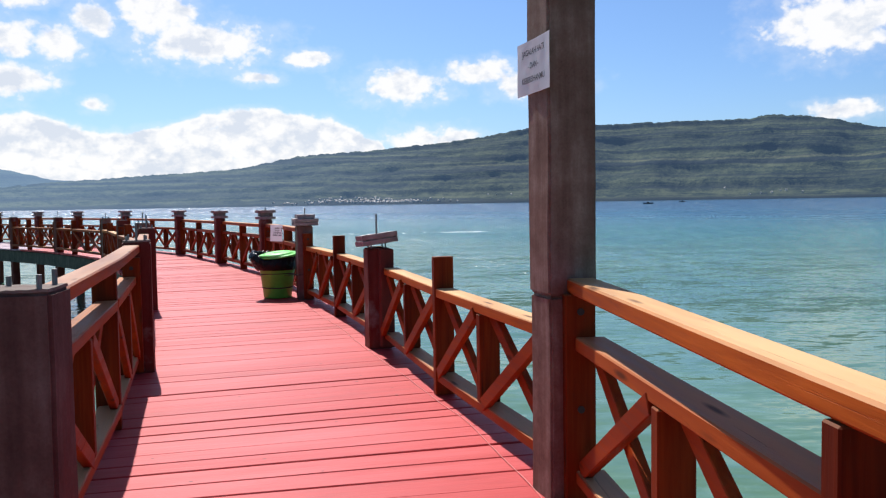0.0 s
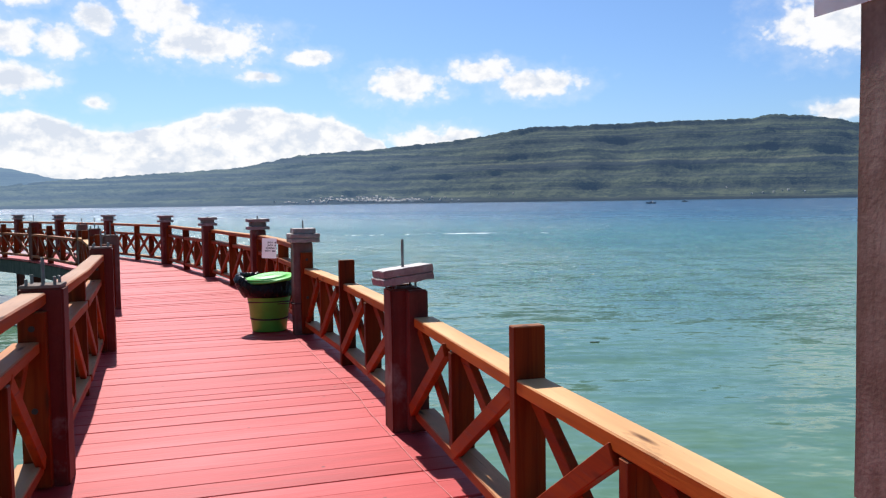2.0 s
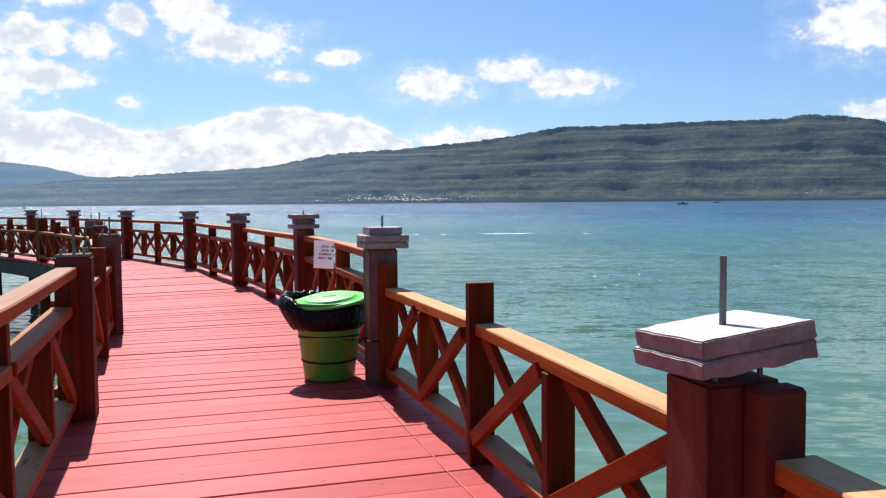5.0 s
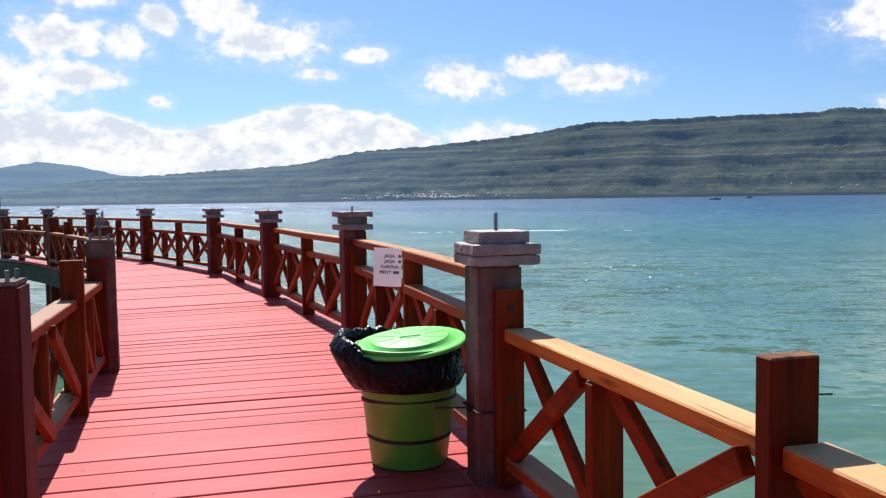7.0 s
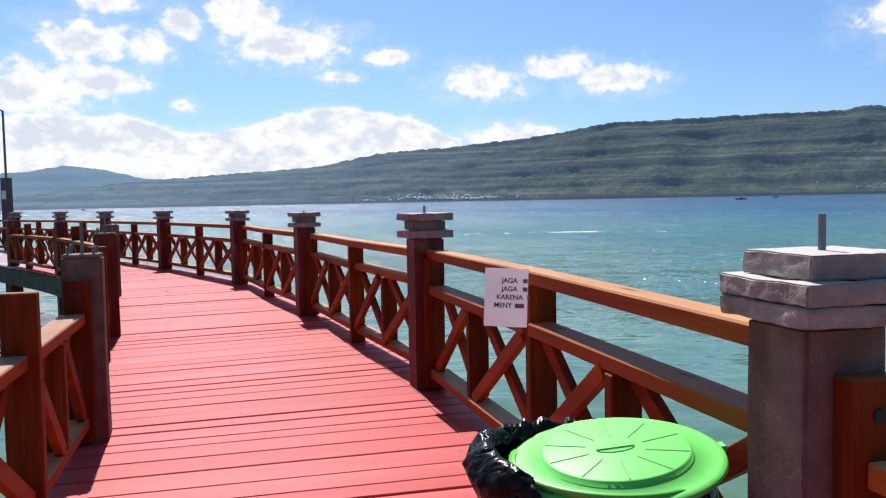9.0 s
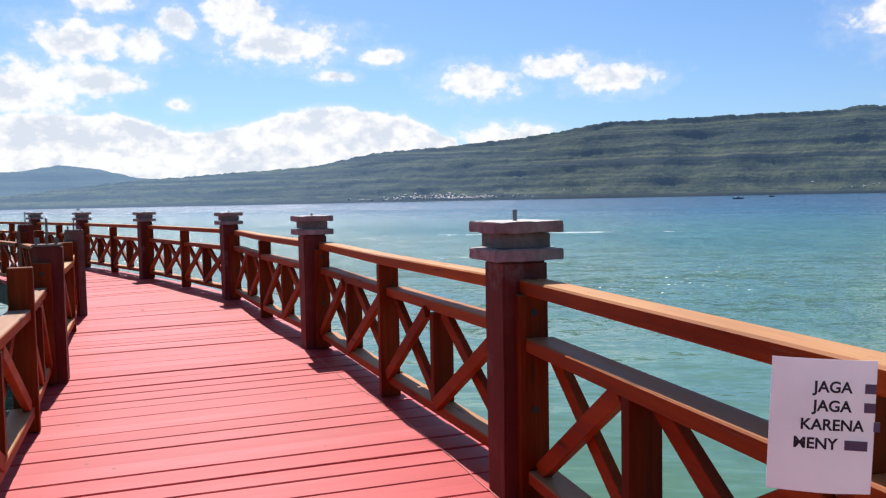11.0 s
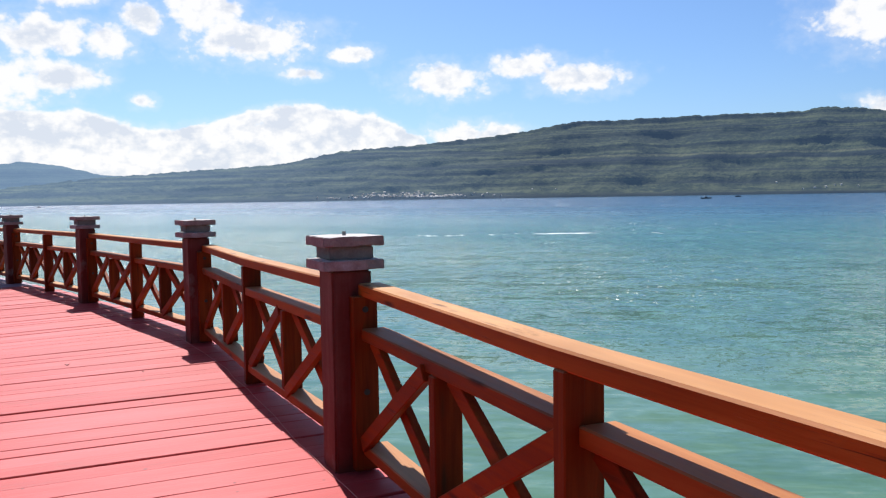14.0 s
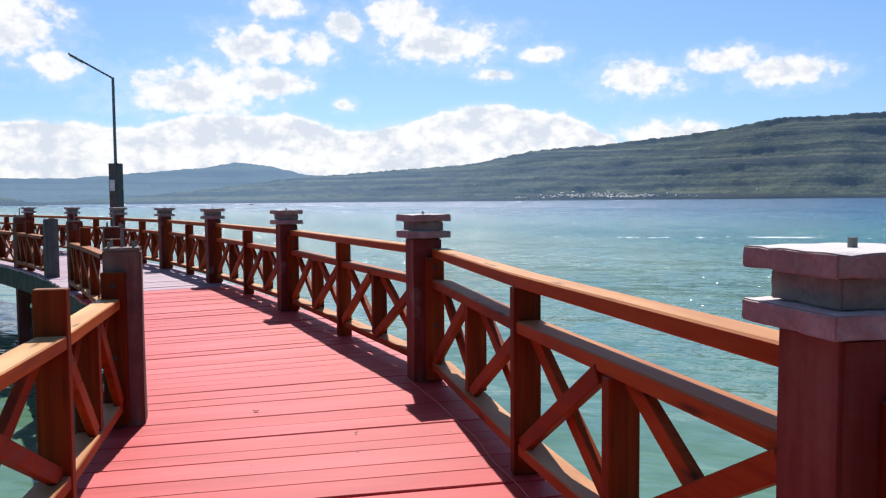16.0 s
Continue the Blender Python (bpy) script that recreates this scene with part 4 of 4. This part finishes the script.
# ---------------------------------------------------------------- notices
def notice(m, wide, high, lines, size, label, bend=0.0, lead=1.55, bars=(), starts=(), first=1.7):
    """A printed sheet; its face looks along -y of m, x to the right, z up."""
    def lie(x, z):
        return bend * (x / wide * 2) ** 2 + 0.0022 * noise.noise(Vector((x * 14, z * 11, wide)))

    bm = bmesh.new()
    nx, nz = 28, 20
    grid = {}
    for i in range(nx + 1):
        for j in range(nz + 1):
            x, z = (i / nx - 0.5) * wide, (j / nz - 0.5) * high
            y = lie(x, z)
            for k, dy in ((0, 0.0), (1, 0.0015)):
                grid[i, j, k] = bm.verts.new((x, y + dy, z))
    for i in range(nx):
        for j in range(nz):
            bm.faces.new([grid[c] for c in ((i, j, 0), (i + 1, j, 0), (i + 1, j + 1, 0), (i, j + 1, 0))])
            bm.faces.new([grid[c] for c in ((i, j, 1), (i, j + 1, 1), (i + 1, j + 1, 1), (i + 1, j, 1))])
    for i in range(nx):
        for j in (0, nz):
            bm.faces.new([grid[c] for c in ((i, j, 0), (i + 1, j, 0), (i + 1, j, 1), (i, j, 1))])
    for j in range(nz):
        for i in (0, nx):
            bm.faces.new([grid[c] for c in ((i, j, 0), (i, j + 1, 0), (i, j + 1, 1), (i, j, 1))])
    base = thing("paper_notice", m, label, "notice", "printed notices")
    part("sheet", bm, PAPER, base)
    for k, words in enumerate(lines):
        z = high * 0.5 - size * first - k * size * lead
        cu = bpy.data.curves.new("text", "FONT")
        cu.body, cu.size, cu.align_x = words, size, "LEFT" if bars else "CENTER"
        cu.offset = size * (0.026 if bars else 0.012)
        draft = bpy.data.objects.new("draft", cu)
        flat = bpy.data.meshes.new_from_object(draft)
        bpy.data.objects.remove(draft)
        for v in flat.vertices:
            x, zz = v.co.x + (starts[k] if bars else 0), v.co.y + z
            v.co = (x, lie(x, zz) - 0.0009, zz)
        flat.materials.clear()
        flat.materials.append(INK if bars else GREYINK)
        tx = new("printed_line", flat)
        tx.parent = base
        # a plain bar stands for the part of each line that is not legible
        if bars:
            x0 = starts[k] + len(words) * size * 0.70 + size * 0.3
            part("faded_print", block(x0, x0 + bars[k], lie(x0, z) - 0.003, lie(x0, z) - 0.0012, z, z + size * 0.62, 0), PRINT_BAR, base, "bar for illegible print")
    return base


# stuck on the walkway face of the tall column, its far end sticking out
notice(tall.matrix_world @ Matrix.Translation((0.022, 0.129, 2.035)) @ Matrix.Rotation(math.pi - radians(1), 4, "Z"), 0.395, 0.25,
       ["JAGALAH HATI", "- DAN -", "KEBERSIHANMU"], 0.039, "white printed notice sticking out from the tall column", -0.004, 1.65)
# hung on the middle post of the railing, turned across the walk
notice(pose(-2.735, 11.625, 0.93, 0, 2.5, -2), 0.21, 0.285,
       ["JAGA", "JAGA", "KARENA", "MENY"], 0.033, "white printed notice hung on the timber railing post", 0.012, 1.22, (0.022, 0.022, 0.012, 0.045), (-0.022, -0.022, -0.046, -0.058), 2.1)


# ---------------------------------------------------------------- litter bin
def litter_bin():
    base = thing("litter_bin", pose(-2.37, 10.04, DECK_Z + 0.004, 0, 0, 12), "green plastic bin with black bag liner beside a column", "bin")
    base.scale = (1.02, 1.02, 1.045)
    part("bucket", turned([(0.0, 0.006), (0.195, 0.006), (0.2, 0.0), (0.205, 0.01), (0.222, 0.16), (0.226, 0.165), (0.247, 0.36), (0.253, 0.365), (0.278, 0.60), (0.288, 0.605), (0.288, 0.618), (0.27, 0.618)], 48, False),
         BINBODY, base, "olive green ribbed bucket", True)
    # liner folded over the rim, pulled out and crumpled on the walkway side
    prof = [(0.255, 0.60), (0.268, 0.622), (0.285, 0.632), (0.300, 0.622), (0.307, 0.60), (0.309, 0.57), (0.308, 0.54), (0.306, 0.51), (0.303, 0.48), (0.298, 0.45), (0.290, 0.425), (0.279, 0.408), (0.268, 0.415)]
    lid_lie = Matrix.Translation((0.014, -0.006, 0.620)) @ Matrix.Rotation(radians(-5), 4, "Y") @ Matrix.Rotation(radians(5), 4, "X") @ Matrix.Diagonal((0.985, 0.985, 1, 1)) @ Matrix.Translation((0, 0, -0.618))
    to_lid = lid_lie.inverted()
    bm = turned(prof, 144, False)
    for v in bm.verts:
        a = math.atan2(v.co.y, v.co.x)
        out = max(0.0, math.cos(a - radians(172))) ** 3
        e = Vector((math.cos(a), math.sin(a), 0))
        f = 0.6 * noise.noise(e * 4 + Vector((0, 0, v.co.z * 9))) + 0.45 * noise.noise(e * 10 + Vector((0, 0, v.co.z * 14)))
        ridge = 1 - abs(noise.noise(e * 6 + Vector((0, 0, v.co.z * 12 + 5)))) * 2
        hgt = (v.co.z - 0.40) / 0.23
        k = 0.980 + 0.035 * f + 0.03 * ridge * (0.3 + out) + out * 0.34 * max(0.0, 1 - abs(hgt - 0.72) * 1.3)
        back = max(0.0, math.cos(a - radians(100))) ** 2 * max(0.0, min(1.0, (hgt - 0.5) * 2.2))
        k += back * (0.035 + 0.03 * f)
        k -= 0.055 * (1 - out) * (1 - back) * max(0.0, min(1.0, (hgt - 0.45) * 4))
        v.co.x *= k
        v.co.y *= k
        v.co.z += back * (0.036 + 0.03 * max(0.0, ridge)) + out * (0.055 * hgt - 0.012) - 0.028 * (1 - out) * max(0.0, hgt) + 0.022 * f * (0.12 + out)
        # the lid presses the folded edge down, but for the side where it is pulled out
        under = to_lid @ v.co
        if out < 0.45 and back < 0.3 and under.xy.length < 0.318 and under.z > 0.598:
            under.z = 0.598
            v.co = lid_lie @ under
    part("bag_liner", bm, BAG, base, "creased shiny black bag liner", True)
    bm = turned([(0.0, 0.650), (0.205, 0.650), (0.212, 0.647), (0.216, 0.634), (0.285, 0.629), (0.303, 0.625), (0.307, 0.616), (0.30, 0.608), (0.0, 0.608)], 64, False)
    lid = part("lid", bm, LID, base, "bright green round lid with a raised disc", True)
    lid.matrix_local = lid_lie
    for k in range(10):
        a = k * math.pi / 5 + 0.2
        b = block(0.085, 0.204, -0.0022, 0.0022, 0.6495, 0.6518, 0)
        b.transform(Matrix.Rotation(a, 4, "Z"))
        part("radial_groove", b, LIDMARK, lid)
    bm = turned([(0.0, 0.6495), (0.055, 0.6495), (0.055, 0.6525), (0.0, 0.6525)], 24, False)
    bm.transform(Matrix.Diagonal((1, 0.5, 1, 1)))
    recess = part("grip_recess", bm, LIDMARK, lid)
    part("grip_bar", block(-0.056, 0.056, -0.008, 0.008, 0.650, 0.6565, 0.002), LID, recess)
    part("clip", block(0.298, 0.326, -0.02, 0.02, 0.600, 0.62, 0.004), LID, lid)
    for z, r, tilt in ((0.335, 0.2465, -6.0), (0.155, 0.2235, 1.5)):
        bm = turned([(r, z - 0.009), (r + 0.006, z - 0.006), (r + 0.006, z + 0.006), (r, z + 0.009)], 48, False)
        bm.transform(Matrix.Translation((0, 0, z)) @ Matrix.Rotation(radians(tilt), 4, "X") @ Matrix.Translation((0, 0, -z)))
        part("strap", bm, STRAP, base, "black cord tied round the bin")


litter_bin()


def tie_cord():
    """The black cord that holds the bin to its column."""
    p = Vector((*SEA[5], 0.37))
    base = thing("tie_cord", pose(p.x, p.y, p.z, 0, 0, along_at(SEA, 5)), "thin black cord tied round the column holding the bin", "cord")
    r = HALF + 0.012
    ring = [(-r, -r), (r, -r), (r, r), (-r, r)]
    for k in range(4):
        a, b = ring[k], ring[(k + 1) % 4]
        part("strand", bar((*a, 0.006 * (k % 2)), (*b, 0.006 * ((k + 1) % 2)), 0.009, 0.009, (0, 0, 1), 0.002), STRAP, base)
    part("knot", block(-0.014, 0.014, r - 0.004, r + 0.018, -0.012, 0.016, 0.005), STRAP, base)
    part("strand", bar((0.02, r, 0.0), (0.12, r + 0.16, -0.012), 0.009, 0.009, (0, 0, 1), 0.002), STRAP, base)


tie_cord()


# ---------------------------------------------------------------- street lamp
def street_lamp():
    base = thing("street_lamp", pose(-21.2, 34.4, WATER_Z - 1.0, 0, 0, 0), "grey street lamp on a square concrete post over the water", "street lamp")
    h = -(WATER_Z - 1.0)
    part("concrete_post", shaft(0.135, 0, h + 2.5), GREYCOL, base, "square grey concrete post")
    part("pole", turned([(0.042, h + 2.5), (0.038, h + 4.84)], 14), LAMP_STEEL, base)
    way = Vector((-0.79, -0.61, 0))
    p = Vector((0, 0, h + 4.82))
    q = p + way * 0.72 + Vector((0, 0, 0.40))
    part("arm", bar(p, q, 0.055, 0.055, (0, 0, 1)), LAMP_STEEL, base)
    head = part("lamp_head", bar(q - (q - p) * 0.08, q + (q - p) * 0.52, 0.13, 0.05, (0, 0, 1)), LAMP_STEEL, base)
    part("lens", bar(q + (q - p) * 0.04 - Vector((0, 0, 0.04)), q + (q - p) * 0.48 - Vector((0, 0, 0.04)), 0.13, 0.02, (0, 0, 1)), LAMP_GLASS, head)
    part("control_box", block(-0.08, 0.08, -0.18, -0.135, h + 1.75, h + 2.05, 0.01), LAMP_GLASS, base)


street_lamp()


# ---------------------------------------------------------------- boardwalk
def polyline(points, step):
    """Evenly spaced points along a rounded line, with the distance run."""
    pts = [Vector((*p, 0)) for p in points]
    out = []
    for i in range(len(pts) - 1):
        p0, p1, p2, p3 = pts[max(i - 1, 0)], pts[i], pts[i + 1], pts[min(i + 2, len(pts) - 1)]
        n = max(2, int((p2 - p1).length / 0.05))
        for k in range(n):
            t = k / n
            out.append(0.5 * ((2 * p1) + (p2 - p0) * t + (2 * p0 - 5 * p1 + 4 * p2 - p3) * t * t + (3 * p1 - p0 - 3 * p2 + p3) * t ** 3))
    out.append(pts[-1])
    res, acc, want = [out[0]], 0.0, step
    for a, b in zip(out, out[1:]):
        d = (b - a).length
        while acc + d >= want:
            res.append(a.lerp(b, (want - acc) / d))
            want += step
        acc += d
    return res


def cross_inner(p, nrm, line):
    """Where the ray from p along nrm meets the inner line."""
    for a, b in zip(line, line[1:]):
        d = b - a
        den = nrm.x * d.y - nrm.y * d.x
        if abs(den) < 1e-9:
            continue
        w = a - p
        s = (w.x * d.y - w.y * d.x) / den
        u = (w.x * nrm.y - w.y * nrm.x) / den
        if s > 0.5 and -1e-6 <= u <= 1 + 1e-6 and s < 5:
            return s
    return None


STEP = 0.03
sea_line = polyline(SEA, STEP)
inner_line = polyline(INNER, 0.5)
stations = []
last = 2.25
for i, p in enumerate(sea_line):
    a, b = sea_line[max(i - 45, 0)], sea_line[min(i + 45, len(sea_line) - 1)]
    way = (b - a).normalized()
    nrm = Vector((-way.y, way.x, 0))
    s = cross_inner(p, nrm, inner_line)
    last = s if s else last
    stations.append((p - nrm * 0.20, p + nrm * (last + 0.17), p.y))


def edge_beam(name, pick, inward, label):
    bm = bmesh.new()
    rings = []
    for st in stations[::20]:
        a, b = (st[0], st[1]) if pick == 0 else (st[1], st[0])
        n = (b - a).normalized() * inward
        rings.append([bm.verts.new(c) for c in (a + n * 0.05 + Vector((0, 0, -0.075)), a + n * 0.3 + Vector((0, 0, -0.075)), a + n * 0.3 + Vector((0, 0, -0.46)), a + n * 0.05 + Vector((0, 0, -0.46)))])
    for a, b in zip(rings, rings[1:]):
        for i in range(4):
            bm.faces.new((a[i], a[(i + 1) % 4], b[(i + 1) % 4], b[i]))
    bm.faces.new(rings[0])
    bm.faces.new(rings[-1])
    tagged(part(name, bm, BEAM), label, "beam", kind="structure")


edge_beam("edge_beam_sea", 0, 1, "sea-stained concrete beam under the deck edge")
edge_beam("edge_beam_inner", 1, 1, "sea-stained concrete beam under the deck edge")


def sub_deck():
    """The dark joists below the planks."""
    bm = bmesh.new()
    for f in (0.25, 0.5, 0.75):
        rings = []
        for st in stations[::20]:
            c = st[0].lerp(st[1], f)
            n = (st[1] - st[0]).normalized() * 0.06
            rings.append([bm.verts.new(v) for v in (c - n + Vector((0, 0, -0.047)), c + n + Vector((0, 0, -0.047)), c + n + Vector((0, 0, -0.2)), c - n + Vector((0, 0, -0.2)))])
        for a, b in zip(rings, rings[1:]):
            for i in range(4):
                bm.faces.new((a[i], a[(i + 1) % 4], b[(i + 1) % 4], b[i]))
    return tagged(part("boardwalk", bm, BEAM), "curved boardwalk of red painted planks over the sea", "boardwalk", kind="structure")


deck = sub_deck()
rp = random.Random(21)


def plank_mesh(s0, s1, gap, lift, jut0, jut1):
    """Corners of one plank between two stations, in its own frame: x across the walk."""
    a0, b0, a1, b1 = s0[0], s0[1], s1[0], s1[1]
    o = (a0 + b0 + a1 + b1) / 4
    x = (((a0 + a1) - (b0 + b1)) / 2).normalized()
    y = Vector((-x.y, x.x, 0))
    corners = []
    for v, g, j in ((b0, gap[0], -jut0), (a0, gap[1], jut1), (a1, gap[2], jut1), (b1, gap[3], -jut0)):
        r = v - o
        sy = 1 if r.dot(y) > 0 else -1
        corners.append((r.dot(x) + j, r.dot(y) - sy * abs(g)))
    return o, x, corners


def plank_verts(corners, lift, tilt, bow):
    """Top with eased edges and a slight bow."""
    vs, fs = [], []
    cols = 3
    for i in range(cols):
        f = i / (cols - 1)
        lo = [corners[0][k] + (corners[1][k] - corners[0][k]) * f for k in (0, 1)]
        hi = [corners[3][k] + (corners[2][k] - corners[3][k]) * f for k in (0, 1)]
        z = lift + bow * (1 - (2 * f - 1) ** 2)
        e = 0.005 if lo[1] < hi[1] else -0.005
        vs += [(lo[0], lo[1], -0.042), (lo[0], lo[1], z - 0.005 - tilt), (lo[0], lo[1] + e, z - tilt), (hi[0], hi[1] - e, z + tilt), (hi[0], hi[1], z - 0.005 + tilt), (hi[0], hi[1], -0.042)]
    for i in range(cols - 1):
        a, b = i * 6, i * 6 + 6
        for k in range(5):
            fs.append((a + k, a + k + 1, b + k + 1, b + k))
    fs.append(tuple(range(6)))
    fs.append(tuple(range((cols - 1) * 6, cols * 6))[::-1])
    return vs, fs


far_v, far_f, far_mats = [], [], []
joints = [0]
while joints[-1] + 10 < len(stations):
    joints.append(joints[-1] + rp.choice((6, 7, 8, 8, 8, 9, 9)))
for i, k in zip(joints, joints[1:]):
    s0, s1 = stations[i], stations[k]
    # joints run from tight to open across the walk
    gap = [rp.choice((0.001, 0.002, 0.003, 0.0045, 0.006, 0.0075, 0.009, 0.0105)) for _ in range(4)]
    lift, tilt, bow = rp.uniform(-0.003, 0.003), rp.uniform(-0.0018, 0.0018), rp.uniform(-0.002, 0.002)
    o, x, corners = plank_mesh(s0, s1, gap, lift, rp.uniform(-0.015, 0.02), rp.uniform(-0.02, 0.03))
    vs, fs = plank_verts(corners, lift, tilt, bow)
    m = Matrix.Translation(o) @ Matrix.Rotation(math.atan2(x.y, x.x), 4, "Z")
    lilac = s0[2] > 27.4
    if -2.0 < s0[2] < 27.4 or 27.4 < s0[2] < 31:
        me = bpy.data.meshes.new("plank")
        me.from_pydata(vs, [], fs)
        me.materials.append(LILAC if lilac else RED)
        me.update()
        ob = new("plank", me)
        ob.parent = deck
        ob.matrix_world = m
        if lilac:
            tagged(ob, "faded lilac painted plank")
    else:
        b = len(far_v)
        far_v += [tuple(m @ Vector(v)) for v in vs]
        far_f += [tuple(k + b for k in f) for f in fs]
        far_mats += [1 if lilac else 0] * len(fs)
me = bpy.data.meshes.new("far_planks")
me.from_pydata(far_v, [], far_f)
me.materials.append(RED)
me.materials.append(LILAC)
me.polygons.foreach_set("material_index", far_mats)
me.update()
rest = new("far_planks", me)
rest.parent = deck
tagged(rest, "further deck planks, red then faded lilac", kind="stuff")


# ---------------------------------------------------------------- cable on the planks
def deck_cable():
    bm = bmesh.new()
    rings, radius = [], 0.0020
    line = [p for p in polyline(SEA, 0.09) if -1.2 < p.y < 24.5]
    for i, p in enumerate(line):
        way = (line[min(i + 3, len(line) - 1)] - line[max(i - 3, 0)]).normalized()
        nrm = Vector((-way.y, way.x, 0))
        off = 0.136 + 0.040 * noise.noise(Vector((i * 0.06, 3.1, 0))) + 0.016 * noise.noise(Vector((i * 0.21, 9.4, 0)))
        c = p + nrm * max(off, 0.121) + Vector((0, 0, 0.0055))
        rings.append([bm.verts.new(c + nrm * (radius * math.cos(k * math.pi / 3)) + Vector((0, 0, radius * math.sin(k * math.pi / 3)))) for k in range(6)])
    for a, b in zip(rings, rings[1:]):
        for k in range(6):
            bm.faces.new((a[k], a[(k + 1) % 6], b[(k + 1) % 6], b[k]))
    bm.faces.new(rings[0])
    bm.faces.new(rings[-1])
    base = thing("power_cable", Matrix(), "thin pale pink cable lying on the planks beside the railing", "cable")
    part("sheath", bm, CABLE, base, smooth=True)


deck_cable()


# ---------------------------------------------------------------- scraps on the planks and on the water
SCRAP = plain("dry brown leaf", (0.06, 0.022, 0.012), 0.8, 0, 0.3)


def scrap(x, y, z, turn, size, name, label, category, curl=0.22):
    """A curled dry leaf or a twig end."""
    bm = bmesh.new()
    n = 7
    rows = []
    for i in range(n):
        f = i / (n - 1)
        w = size * (0.28 if curl > 0.1 else 0.07) * math.sin(math.pi * (0.08 + 0.84 * f))
        lift = size * curl * (2 * f - 1) ** 2
        px = (f - 0.5) * size
        rows.append([bm.verts.new(c) for c in ((px, -w, lift + size * 0.10), (px, 0, lift), (px, w, lift + size * 0.10), (px, 0, lift + size * 0.05))])
    for a, b in zip(rows, rows[1:]):
        for k in range(4):
            bm.faces.new((a[k], a[(k + 1) % 4], b[(k + 1) % 4], b[k]))
    bm.faces.new(rows[0])
    bm.faces.new(rows[-1])
    ob = part(name, bm, SCRAP)
    ob.matrix_world = pose(x, y, z, 0, 0, turn)
    tagged(ob, label, category, "scraps on the boardwalk" if z > -1 else "")


scrap(-8.675, 20.357, 0.005, 20, 0.042, "dry_leaf", "small curled brown leaf lying on the red planks", "leaf")
scrap(-7.823, 20.073, 0.005, 70, 0.026, "dry_leaf", "tiny brown leaf scrap on the red planks", "leaf")
scrap(3.05, 18.95, WATER_Z - 0.005, 8, 0.22, "floating_twig", "short dark twig floating on the water", "twig", 0.02)
